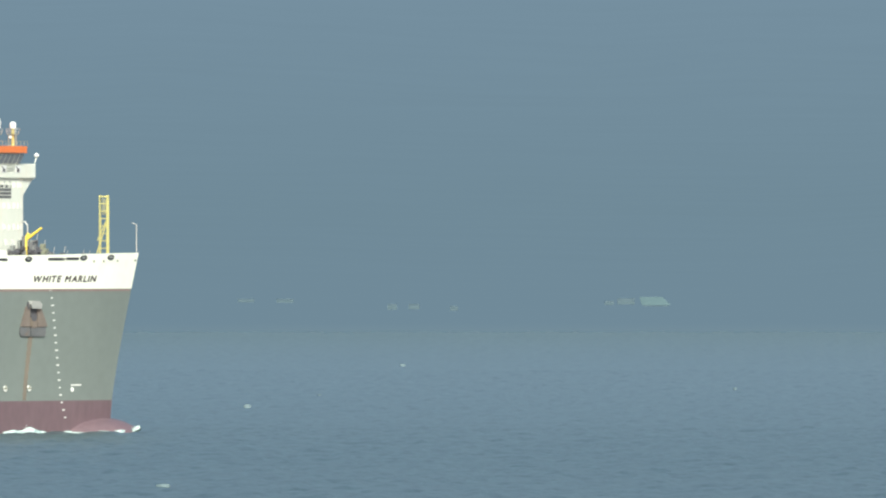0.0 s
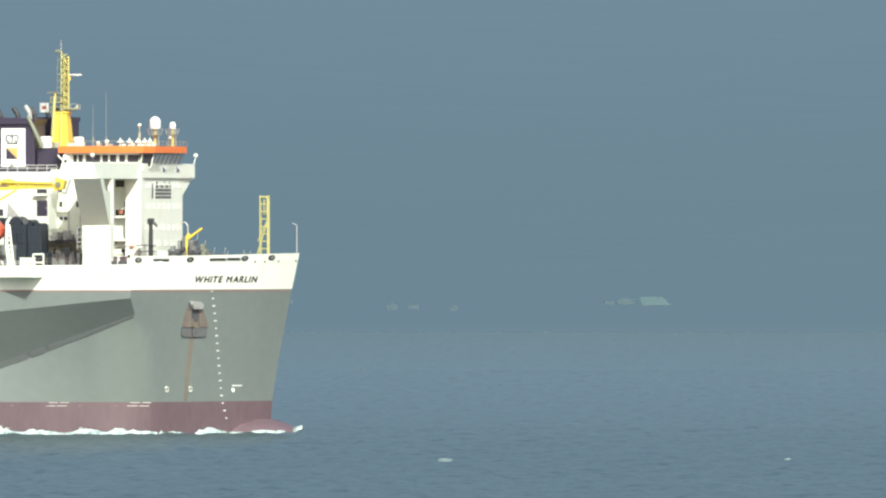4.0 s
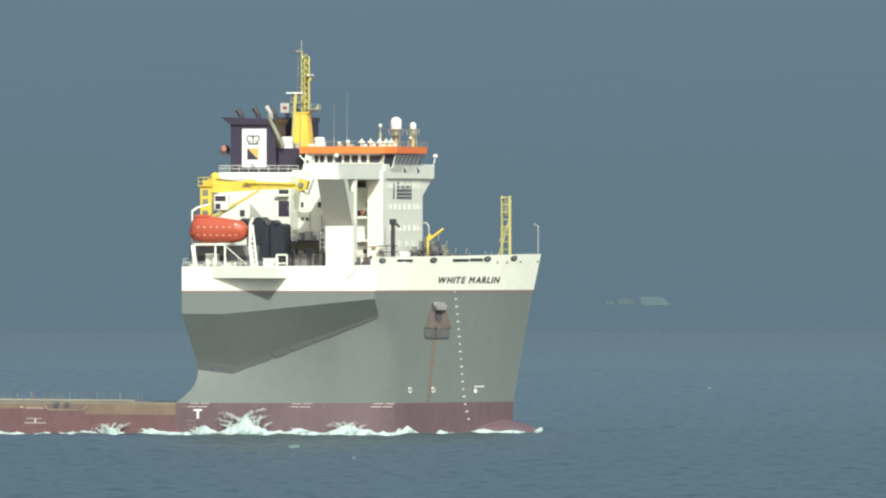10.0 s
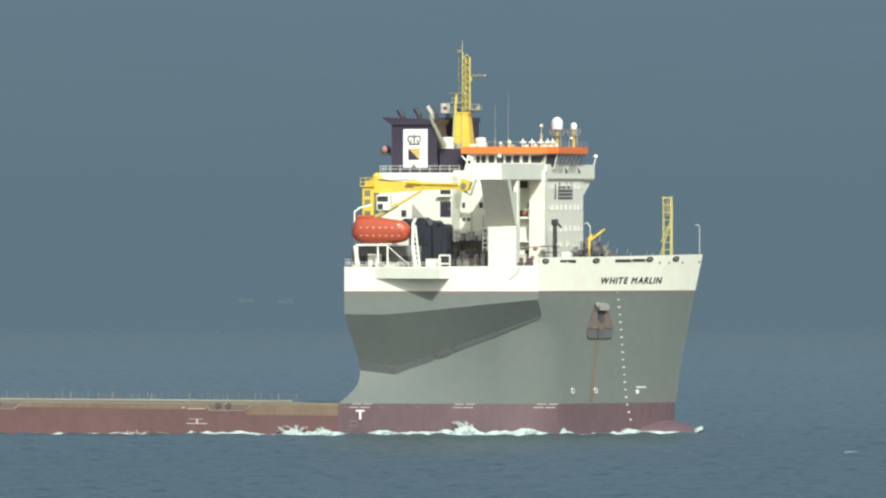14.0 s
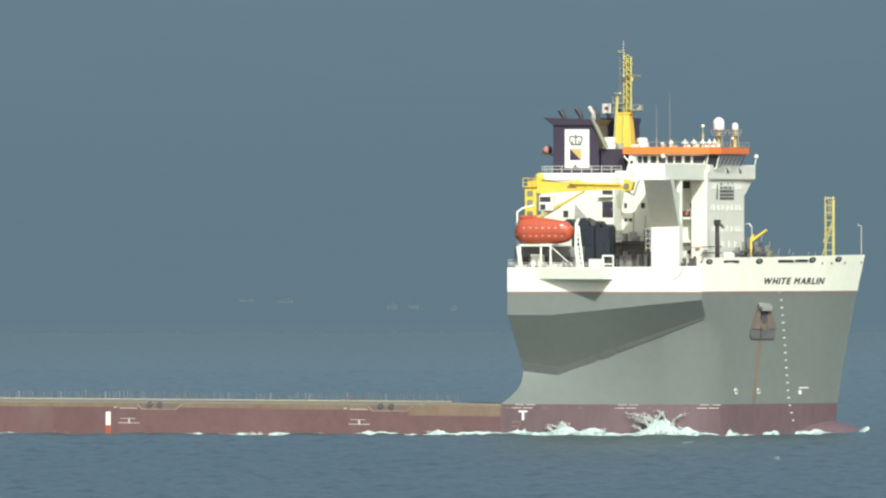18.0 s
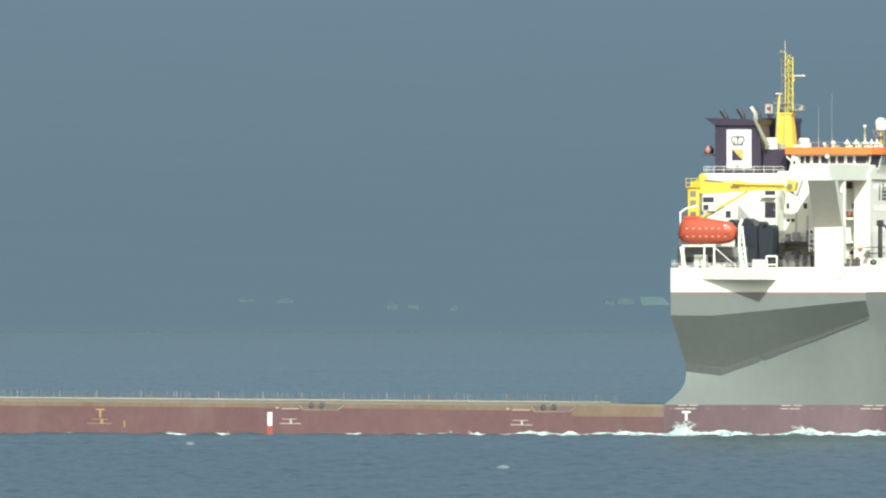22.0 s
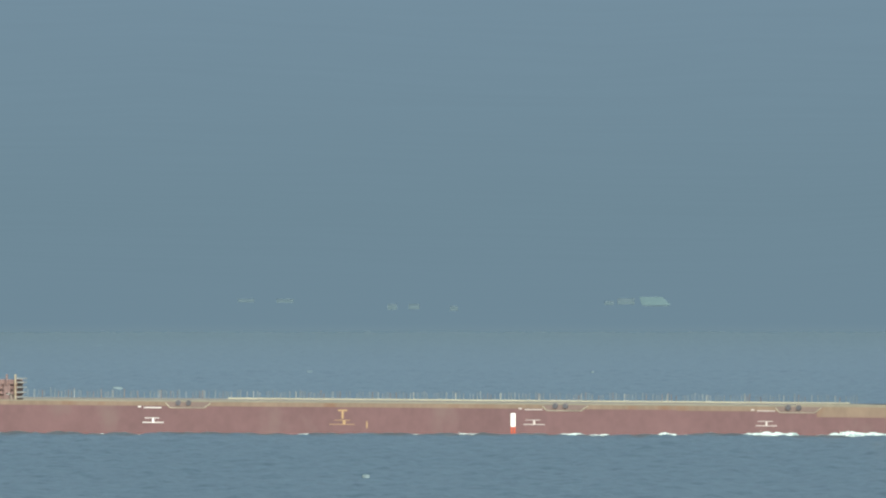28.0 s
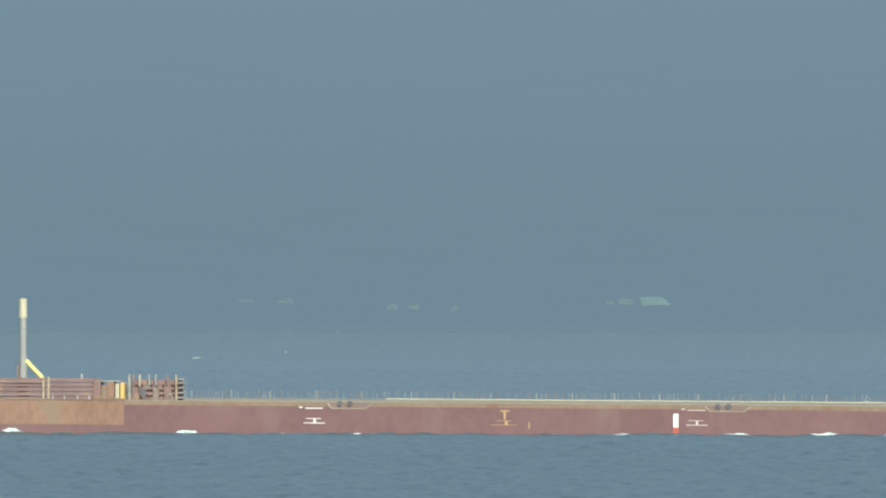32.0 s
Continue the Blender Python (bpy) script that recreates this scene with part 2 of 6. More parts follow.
# ---- sea ----
def build_sea():
    fine_x = np.arange(-125, 188, 0.9)
    xs = np.concatenate(([-9000, -3000, -1000, -400, -220, -150], fine_x, [220, 400, 1000, 3000, 9000]))
    fine_y = np.concatenate((np.arange(1760, 2450, 1.4), np.arange(2450, 3400, 3.0), np.arange(3400, 4655, 10.0)))
    ys = np.concatenate(([-6000, -1500, 0, 700, 1300, 1650], fine_y, [4670, 4800, 6000]))
    gx, gy = np.meshgrid(xs, ys)
    gz = np.zeros_like(gx)
    rng = np.random.RandomState(4)
    for wave, high, count in ((26, 0.06, 5), (11, 0.07, 8), (5.5, 0.085, 12), (3.0, 0.08, 16)):
        for _ in range(count):
            a = rng.normal(-0.25, 0.45)
            k = 2 * math.pi / (wave * rng.uniform(0.75, 1.3))
            gz += high * rng.uniform(0.5, 1.0) / math.sqrt(count) * 1.6 * np.sin(k * (gx * math.cos(a) + gy * math.sin(a)) + rng.uniform(0, 6.28))
    calm = ((gx > -124) & (gx < 186) & (gy > 1761) & (gy < 4652)).astype(float)
    gz = gz * calm - 0.2
    ny, nx = gx.shape
    verts = np.stack((gx, gy, gz), -1).reshape(-1, 3)
    i = (np.arange(ny - 1)[:, None] * nx + np.arange(nx - 1)[None, :]).reshape(-1)
    faces = np.stack((i, i + 1, i + nx + 1, i + nx), -1)
    me = bpy.data.meshes.new("water")
    me.from_pydata(verts.tolist(), [], faces.tolist())
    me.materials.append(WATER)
    ob = new("water", me)
    smooth(ob)
    return tagged(ob, "choppy blue-grey sea water under haze", "sea", kind="structure")


sea = build_sea()


def build_hillside():
    """The far shore: a low bank, fields and a steep hillside behind, up to its crest far above."""
    rows = [(4540, -2.0), (4600, 0.1), (4640, 2.5), (4700, 6), (4760, 14), (4830, 60), (4900, 150), (4960, 270)]
    xs = np.linspace(-2600, 2600, 131)
    verts, faces = [], []
    for y, z in rows:
        for x in xs:
            wob = noise.noise(Vector((x * 0.006, z * 0.02, 3.0))) * min(1, z / 20) * 12 + noise.noise(Vector((x * 0.03, z * 0.05, 8.0))) * min(1, max(z, 0) / 20) * 3
            verts.append((x, y + (wob if z > 1 else 0), z + (wob * 0.6 if z > 30 else 0)))
    n = len(xs)
    for j in range(len(rows) - 1):
        for i in range(n - 1):
            a = j * n + i
            faces.append((a, a + 1, a + n + 1, a + n))
    me = bpy.data.meshes.new("backdrop")
    me.from_pydata(verts, [], faces)
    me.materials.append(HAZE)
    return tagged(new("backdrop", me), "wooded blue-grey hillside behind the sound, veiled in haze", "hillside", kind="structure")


build_hillside()


# ---- the ship's hull ----
BEAM = 31.5
ship = empty("heavy_lift_ship", "grey and white heavy-lift ship with a long low red deck", "ship")

# Half outlines, break of the forecastle to stem: (forward, starboard)
SIDE_X = (1.1, 6.67, 13.5, 20.3, 27.2)
BOW_TOP = ((30.2, 25.1), (33.2, 18.75), (36.2, 12.4), (39.2, 6.0), (40.2, 2.8), (41.05, 0.0))
BOW_LOW = ((29.3, 20.0), (31.4, 15.0), (33.55, 10.0), (35.7, 5.0), (36.5, 2.4), (37.35, 0.0))


def mixed(a, b, f):
    return tuple(p + (q - p) * f for p, q in zip(a, b))


BOW_KEEL = ((29.1, 19.8), (31.1, 14.7), (33.2, 9.7), (35.2, 4.8), (36.0, 2.3), (36.8, 0.0))


def bow_outline(z):
    """The bow's outline at height z, from the shoulder to the stem."""
    if z < 3.9:
        return [mixed(a, b, max(0.0, min(1.0, (1.6 - z) / 3.6))) for a, b in zip(BOW_LOW, BOW_KEEL)]
    f = min(1.1, max(0.0, (z - 3.9) / (23.3 - 3.9)))
    f = f ** 1.15
    return [mixed(a, b, f) for a, b in zip(BOW_LOW, BOW_TOP)]


def shoulder(z):
    if z >= 17.5:
        return (27.2, BEAM)
    if z >= 15.3:
        return (27.2, 29.5 + (z - 15.3) / 2.2 * 2.0)
    return (27.2, 25.0 + (max(z, 3.9) - 3.9) / 11.4 * 4.5)


def bow_at(s, z, out=0.0):
    """The point of the bow plating at s metres to starboard and height z, moved out by that many metres."""
    pts = [shoulder(z)] + bow_outline(z)
    for (x0, s0), (x1, s1) in zip(pts, pts[1:]):
        if s0 >= s >= s1:
            f = (s0 - s) / (s0 - s1)
            nx, ns = s0 - s1, x1 - x0
            d = math.hypot(nx, ns)
            return x0 + (x1 - x0) * f + out * nx / d, s + out * ns / d
    return pts[-1]


def hull_levels():
    """Rows of (x, s, z) from keel to rail, all with the same count of points."""
    def row(side, bow_z):
        zs = bow_z if isinstance(bow_z, (list, tuple)) else [bow_z] * 7
        bow = [(*bow_outline(z)[i], z) for i, z in enumerate(zs[1:])]
        x, q, z = side[-1]
        near = 0.5 if z < 15.3 else 0.06
        first = (x + (bow[0][0] - x) * near, q + (bow[0][1] - q) * near, zs[0])
        return side + [first] + bow
    low = (28.2, 28.0, 27.7, 26.9, 25.0)
    keel = row([(x if i else -0.71, s, -3.0) for i, (x, s) in enumerate(zip(SIDE_X, low))], -3.0)
    boot = row([(x if i else -0.71, s, 3.9) for i, (x, s) in enumerate(zip(SIDE_X, low))], 3.9)
    kink_x, kink_s, kink_z = (1.96, 6.65, 13.4, 20.3, 27.2), (27.5, 27.0, 27.4, 28.4, 29.5), (9.3, 8.4, 10.7, 13.0, 15.3)
    def between(f, x0, s0):
        pts = []
        for i in range(5):
            x = x0 if i == 0 else SIDE_X[i]
            s = s0 if i == 0 else low[i] + (kink_s[i] - low[i]) * f
            pts.append((x, s, 3.9 + (kink_z[i] - 3.9) * f))
        return row(pts, 3.9 + 11.4 * f)
    rows = [keel, boot, between(0.16, 0.45, 28.1), between(0.33, 1.4, 28.0), between(0.5, 1.97, 27.9), between(0.75, 2.2, 27.7)]
    rows.append(row([(x, s, z) for x, s, z in zip(kink_x, kink_s, kink_z)], 15.3))
    rows.append(row([(x, BEAM, z) for x, z in zip(SIDE_X, (15.55, 15.5, 16.15, 16.85, 17.5))], 17.5))
    rows.append(row([(x, BEAM, 18.55) for x in SIDE_X], 18.6))
    rows.append(row([(x, BEAM, z) for x, z in zip(SIDE_X, (21.7, 21.7, 21.75, 21.8, 21.9))], [22.95, 23.0, 23.05, 23.15, 23.25, 23.3, 23.3]))
    return rows


def build_forehull():
    rows = hull_levels()
    bm = bmesh.new()
    grid = []
    for r in rows:
        line = [bm.verts.new(V(x, s, z)) for x, s, z in r]
        line += [bm.verts.new(V(x, -s, z)) for x, s, z in r[-2::-1]]
        grid.append(line)
    for j, (a, b) in enumerate(zip(grid, grid[1:])):
        for i in range(len(a) - 1):
            f = bm.faces.new((a[i], a[i + 1], b[i + 1], b[i]))
            f.material_index = 1 if j == 0 else (2 if j == len(grid) - 2 else 0)
    # aft bulkhead
    for a, b in zip(grid, grid[1:]):
        bm.faces.new((a[0], b[0], b[-1], a[-1]))
    bmesh.ops.recalc_face_normals(bm, faces=bm.faces)
    hull = part("forecastle_hull", bm, (GREY, RED, WHITE), ship, "grey flared bow plating, white above and red at the waterline")
    smooth(hull)
    # crisp chines, shoulder and break; soft plating between
    me = hull.data
    wide = len(rows[0]) * 2 - 1
    for e in me.edges:
        (j0, i0), (j1, i1) = (divmod(v, wide) for v in e.vertices)
        i = min(i0, wide - 1 - i0), min(i1, wide - 1 - i1)
        along, level = j0 == j1, j0
        crisp = along and (level in (0, 1, 8, 9) or (level in (6, 7) and max(i) <= 4))
        crisp = crisp or (not along and (max(i) == 0 or min(i) == len(rows[0]) - 1 or (i[0] == i[1] == 4 and min(j0, j1) >= 6) or (i[0] == i[1] == 1 and min(j0, j1) == 6)))
        e.use_edge_sharp = crisp
    return hull


forehull = build_forehull()


def build_forecastle_deck():
    bm = bmesh.new()
    z = 20.7
    pts = [(1.3, 31.3), (27.0, 31.3)] + [(x - 0.3, s) for x, s in bow_outline(z)]
    ring = [V(x, s, z) for x, s in pts] + [V(x, -s, z) for x, s in pts[-2::-1]]
    add_prism(bm, ring, (0, 0, -0.3))
    return part("forecastle_deck", bm, FORE_DECK, ship, "red-painted forecastle deck")


build_forecastle_deck()

# added wedge for the overhang's shade along the lower knuckle, two pieces shallower
def build_shade_wedge():
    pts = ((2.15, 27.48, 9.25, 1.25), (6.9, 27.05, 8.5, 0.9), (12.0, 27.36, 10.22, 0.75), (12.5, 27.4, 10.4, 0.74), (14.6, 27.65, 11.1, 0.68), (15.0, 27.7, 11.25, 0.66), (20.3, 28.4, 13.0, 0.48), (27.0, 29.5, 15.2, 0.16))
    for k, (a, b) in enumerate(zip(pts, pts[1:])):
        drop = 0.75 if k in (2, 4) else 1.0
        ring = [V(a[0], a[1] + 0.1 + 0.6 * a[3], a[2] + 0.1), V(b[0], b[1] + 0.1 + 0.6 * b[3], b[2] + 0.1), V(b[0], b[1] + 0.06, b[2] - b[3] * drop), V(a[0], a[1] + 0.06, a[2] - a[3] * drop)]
        part("shade_wedge", prism(ring, (0, 0.6, 0)), CHINE, forehull)


build_shade_wedge()
# low open hull aft of the forecastle
STERN = -176.0
NARROW = 3.3        # the low hull's side lies this far inside the forecastle's
bm = box(STERN, 0.2, -BEAM + 2 * NARROW, BEAM, -3.6, 3.17)
low_hull = part("low_hull", bm, SIDE_RED, ship, "long low hull side in worn red")
low_hull.location = V(-0.91, -NARROW, 0.22)
low_hull.rotation_euler = (0, 0.005, 0)      # trim: the deck rises a little towards the stern
part("cargo_deck", box(STERN + 0.1, 2.5, -BEAM + 2 * NARROW + 0.02, BEAM - 0.02, 3.17, 3.25), DECK, low_hull, "long flat open cargo deck, tan and scuffed")
bm = bmesh.new()
for x0, x1, z0 in ((-12.2, 0.15, 2.1), (-31, -12.2, 2.8), (-128, -31, 2.9)):
    add_box(bm, x0, x1, BEAM, BEAM + 0.012, z0, 3.40)
part("sheer_strake", bm, TAN, low_hull, "rust-stained tan strake along the deck edge")
part("low_bulwark", box(-15, 0.15, BEAM - 0.2, BEAM - 0.02, 3.25, 3.75), DECK, low_hull)
bm = box(STERN, 0.2, BEAM - 0.25, BEAM, 3.17, 3.41)
add_box(bm, STERN, 0.2, BEAM - 0.25, BEAM + 0.03, 3.41, 3.56)
part("gunwale", bm, DECK, low_hull)
bm = box(STERN, -128.1, BEAM, BEAM + 0.03, 0.25, 3.6)
part("stern_side", bm, STERN_TAN, low_hull, "rusty tan plating of the stern quarter")
part("red_line", box(1.2, 27.1, BEAM, BEAM + 0.012, 18.27, 18.56), PINK, ship)


def build_bow_stripe():
    bm = bmesh.new()
    for s0, s1 in zip(np.arange(31.3, 0.5, -1.0), np.arange(30.3, -0.5, -1.0)):
        ring = [V(*bow_at(max(s, 0.0), z, 0.03), z) for s, z in ((s0, 18.27), (s1, 18.27), (s1, 18.56), (s0, 18.56))]
        bm.faces.new([bm.verts.new(p) for p in ring])
    return part("bow_line", bm, PINK, ship)


build_bow_stripe()


def build_bulb():
    bm = bmesh.new()
    rings = []
    for i in range(15):
        x = 24.0 + 17.2 * math.sin(math.pi / 2 * i / 14)
        r = max(0.02, 1 - ((x - 24) / 17.25) ** 4) ** 0.5
        rings.append([bm.verts.new((x, 9.5 * r * math.cos(a * math.pi / 12), -1.35 + 3.5 * r * math.sin(a * math.pi / 12))) for a in range(24)])
    for a, b in zip(rings, rings[1:]):
        for k in range(24):
            bm.faces.new((a[k], b[k], b[(k + 1) % 24], a[(k + 1) % 24]))
    bm.faces.new(rings[-1])
    bmesh.ops.recalc_face_normals(bm, faces=bm.faces)
    return smooth(part("bulbous_bow", bm, RED, ship, "red bulb at the foot of the stem, half under water"))


build_bulb()

# the name on the bow, laid on the plating
def lettering(text, height, place, material, name, parent, width=1.0, slant=0.0, bold=0.0, gap=0.12):
    """Painted letters, each one a part; place maps metres along and up (and a hair outwards) to ship space."""
    glyphs, pen = [], 0.0
    for ch in text:
        if ch == " ":
            pen += 0.55 * height * width
            continue
        cu = bpy.data.curves.new(name, "FONT")
        cu.body, cu.size, cu.shear = ch, height / 0.72, slant
        ob = new(name, cu)
        bpy.context.view_layer.update()
        me = bpy.data.meshes.new_from_object(ob.evaluated_get(bpy.context.evaluated_depsgraph_get()))
        bpy.data.objects.remove(ob)
        xs = [v.co.x for v in me.vertices]
        glyphs.append((me, pen - min(xs) * width))
        pen += (max(xs) - min(xs)) * width + gap * height
    for me, at in glyphs:
        bm = bmesh.new()
        for k, (du, dv) in enumerate(((0, 0), (bold, 0), (-bold, 0), (0, bold * 0.6), (0, -bold * 0.6))[:5 if bold else 1]):
            made = {v.index: bm.verts.new(place(at - (pen - gap * height) / 2 + v.co.x * width + du, v.co.y + dv, 0.004 * k)) for v in me.vertices}
            for p in me.polygons:
                bm.faces.new([made[i] for i in p.vertices])
        bpy.data.meshes.remove(me)
        part(name, bm, material, parent)


def on_bow(mid_s, base_z, out=0.03):
    """Maps metres along the plating (towards the stem) and up to ship space."""
    def place(u, v, more=0.0):
        z = base_z + v
        pts = [bow_at(mid_s + 12 - 0.1 * i, z) for i in range(241) if 0 <= mid_s + 12 - 0.1 * i <= 31]
        run = [0.0]
        for (x0, s0), (x1, s1) in zip(pts, pts[1:]):
            run.append(run[-1] + math.hypot(x1 - x0, s1 - s0))
        mid = np.interp(-mid_s, [-p[1] for p in pts], run)
        s = -np.interp(mid + u, run, [-p[1] for p in pts])
        return V(*bow_at(s, z, out + more), z)
    return place


lettering("WHITE MARLIN", 0.84, on_bow(13.52, 19.5), LETTER, "letter", ship, width=1.3, slant=0.10, bold=0.08, gap=0.3)


# ---- deckhouse and bridge ----
ZD = 20.7
house = part("deckhouse", box(-0.3, 22.2, -9.7, 9.7, ZD, 34.0, 0.06), WHITE, ship, "white steel deckhouse of several storeys")
aft_house = part("aft_house", box(0.9, 10.75, 9.7, 14.0, ZD, 33.5, 0.05), WHITE, ship, "white aft deckhouse behind the lifeboat")
part("deckhouse_cap", box(9.8, 22.25, -9.9, 9.75, 34.0, 34.3), WHITE, house)


def window(x0, x1, z0, z1, s, parent=house):
    """A window in the starboard side: a dark pane set in a proud frame."""
    bm = bmesh.new()
    f = 0.07
    for a in ((x0 - f, x1 + f, z0 - f, z0), (x0 - f, x1 + f, z1, z1 + f), (x0 - f, x0, z0, z1), (x1, x1 + f, z0, z1)):
        add_box(bm, a[0], a[1], s, s + 0.06, a[2], a[3])
    part("window_frame", bm, WHITE, parent)
    return part("pane", box(x0, x1, s, s + 0.03, z0, z1), GLASS, parent)


def front_window(s0, s1, z0, z1, x, parent=house, material=None):
    bm = bmesh.new()
    f = 0.07
    for a in ((s0 - f, s1 + f, z0 - f, z0), (s0 - f, s1 + f, z1, z1 + f), (s0 - f, s0, z0, z1), (s1, s1 + f, z0, z1)):
        add_box(bm, x, x + 0.06, a[0], a[1], a[2], a[3])
    part("window_frame", bm, WHITE, parent)
    return part("pane", box(x, x + 0.03, s0, s1, z0, z1), material or GLASS, parent)


# side windows and doors of the house
for x0, x1, z0, z1 in ((11.0, 11.4, 29.4, 30.1), (13.3, 13.8, 29.4, 30.1), (11.0, 11.5, 27.65, 28.1), (11.6, 12.1, 27.65, 28.1),
                       (18.7, 19.9, 32.0, 32.9), (18.7, 19.9, 28.2, 29.0), (19.9, 20.25, 29.4, 30.1), (19.5, 20.0, 23.4, 23.9), (10.9, 12.2, 23.2, 24.0)):
    window(x0, x1, z0, z1, 9.7)
for x0, x1, z0, z1 in ((9.2, 10.6, 31.15, 31.75), (3.9, 4.6, 28.2, 29.1)):
    window(x0, x1, z0, z1, 14.0, aft_house)
part("awning", box(8.9, 10.75, 14.0, 14.7, 30.85, 31.0), WHITE, aft_house)
part("door", box(9.2, 10.65, 14.0, 14.06, 28.2, 30.25), NAVY, aft_house, "dark door under a white awning")
part("door_handle", bar(V(10.5, 14.12, 29.1), V(10.5, 14.12, 29.4), 0.04), STEEL, aft_house)
part("door_window", box(9.5, 10.3, 14.06, 14.08, 29.5, 30.0), GLASS, aft_house)
for z in (27.95, 24.9):
    part("ledge", box(18.5, 20.3, 9.7, 10.9, z, z + 0.3), WHITE, house)
part("ledge_rail", bar(V(18.5, 10.8, 29.2), V(20.3, 10.8, 29.2), 0.04), WHITE, house)
part("stair_tower", box(20.4, 22.5, 9.5, 11.0, ZD, 34.25, 0.05), WHITE, house)
smooth(part("lifebuoy", add_ball(bmesh.new(), V(19.6, 10.4, 28.75), 0.36, (1, 0.4, 1), 12), DULL_ORANGE, house))
part("tower_pipe", bar(V(18.6, 11.05, 24.2), V(22.4, 11.05, 24.35), 0.05), STEEL, house)
part("tower_lamp", box(21.1, 21.6, 11.0, 11.3, 24.0, 24.3, 0.04), FLOAT, house)
part("tower_port", bar(V(20.9, 11.0, 22.9), V(20.9, 11.04, 22.9), 0.22, None, 14), BLACK, house)
# windows of the front, in three rows; white panes paint in the reflected sky
for z, n in ((31.95, 8), (29.2, 8), (26.4, 8)):
    for i in range(n):
        s = 8.2 - i * 2.3
        wide = 0.62 if i in (0, n - 1) else 0.36
        front_window(s - wide, s + wide, z, z + 0.62, 22.2, material=DECAL_WHITE)
for s in (4.0, 1.5, -2.0, -5.0):
    front_window(s - 0.5, s + 0.5, 24.3, 25.0, 22.2, material=DECAL_WHITE)
# dark bars that stand for the company's lettering on the front
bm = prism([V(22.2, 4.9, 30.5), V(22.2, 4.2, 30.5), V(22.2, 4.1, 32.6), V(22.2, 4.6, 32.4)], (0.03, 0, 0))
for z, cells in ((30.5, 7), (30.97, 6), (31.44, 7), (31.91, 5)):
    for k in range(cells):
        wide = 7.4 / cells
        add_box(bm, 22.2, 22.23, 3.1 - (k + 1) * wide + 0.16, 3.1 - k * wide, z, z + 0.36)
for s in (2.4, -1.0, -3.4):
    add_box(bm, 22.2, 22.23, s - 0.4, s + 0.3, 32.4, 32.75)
part("company_sign", bm, DARK, house, "dark plain bars of the company sign on the white front")

# wheelhouse: straight sides, chamfered corners and raked windows
def build_wheelhouse():
    plan = [(11.4, 9.0), (21.7, 9.0), (22.5, 7.0), (22.5, -7.0), (21.7, -9.0), (11.4, -9.0)]
    bm = prism([V(x, s, 34.0) for x, s in plan], (0, 0, 2.6))
    w = part("wheelhouse", bm, WHITE, ship, "white wheelhouse with raked windows under an orange roof edge")
    for x0, x1 in ((12.7, 13.2), (13.4, 14.0), (14.4, 15.17), (15.5, 16.4), (16.7, 17.47), (17.72, 18.6), (19.0, 19.8)):
        part("pane", box(x0, x1, 9.0, 9.05, 35.3, 36.25), GLASS, w)
        part("sill", box(x0 - 0.08, x1 + 0.08, 9.0, 9.14, 35.18, 35.28), WHITE, w)
    part("pane", prism([V(20.15, 9.0, 35.3), V(21.55, 9.0, 35.3), V(21.85, 9.0, 36.25), V(20.15, 9.0, 36.25)], (0, -0.06, 0)), GLASS, w)
    # corner pane, deeper than the rest, leaning out
    low, high = (V(21.75, 8.9, 34.6), V(22.6, 6.9, 34.6)), (V(22.2, 9.3, 36.3), V(23.1, 7.1, 36.3))
    out = Vector((0.06, -0.03, 0))
    part("corner_pane", prism([low[0], low[1], high[1], high[0]], out), GLASS, w)
    for a, b in zip(low, high):
        part("corner_frame", bar(a + out, b + out, 0.11, None, 6), WHITE, w)
    part("corner_sill", bar(low[0] + out, low[1] + out, 0.11, None, 6), WHITE, w)
    for i in range(7):
        s1 = 6.8 - i * 2.0
        part("front_pane", prism([V(22.5, s1, 35.1), V(22.5, s1 - 1.8, 35.1), V(23.1, s1 - 1.8, 36.35), V(23.1, s1, 36.35)], (0.08, 0, 0)), SKY_GLASS, w)
        part("mullion", prism([V(22.45, s1 + 0.2, 35.0), V(22.45, s1, 35.0), V(23.1, s1, 36.5), V(23.1, s1 + 0.2, 36.5)], (0.14, 0, 0)), WHITE, w)
    part("search_light", add_ball(bmesh.new(), V(21.0, 9.5, 35.05), 0.34, (1.6, 0.8, 0.6), 12), DECAL_WHITE, w)
    return w


wheel = build_wheelhouse()
outline = [V(10.9, 10.0, 36.55), V(22.6, 10.0, 36.55), V(23.5, 7.6, 36.55), V(23.5, -7.2, 36.55), V(22.6, -9.6, 36.55), V(10.9, -10.0, 36.55)]
part("wheelhouse_roof", prism(outline, (0, 0, 0.85)), ORANGE, wheel, "orange roof edge")
part("roof_soffit", prism([p * 1.0 - Vector((0, 0, 0.1)) for p in outline], (0, 0, 0.09)), DULL_ORANGE, wheel)

# bridge wings and parapet
wing = part("bridge_wing", box(18.4, 22.2, 9.5, BEAM, 33.05, 33.35), WHITE, ship, "long white bridge wing reaching out to the ship's side")
part("parapet", box(22.08, 22.26, 9.8, BEAM, 33.1, 35.15), WHITE, wing)
part("parapet", box(18.4, 22.1, BEAM - 0.15, BEAM + 0.02, 33.1, 35.2), WHITE, wing)
part("parapet", box(18.4, 18.55, 9.8, BEAM - 0.15, 33.1, 34.6), WHITE, wing)
part("parapet", box(22.2, 22.5, -14.4, 9.8, 33.2, 35.1, 0.04), WHITE, wing)
part("wing_floor", box(19.0, 22.3, -14.4, -9.5, 33.0, 33.25), WHITE, wing)
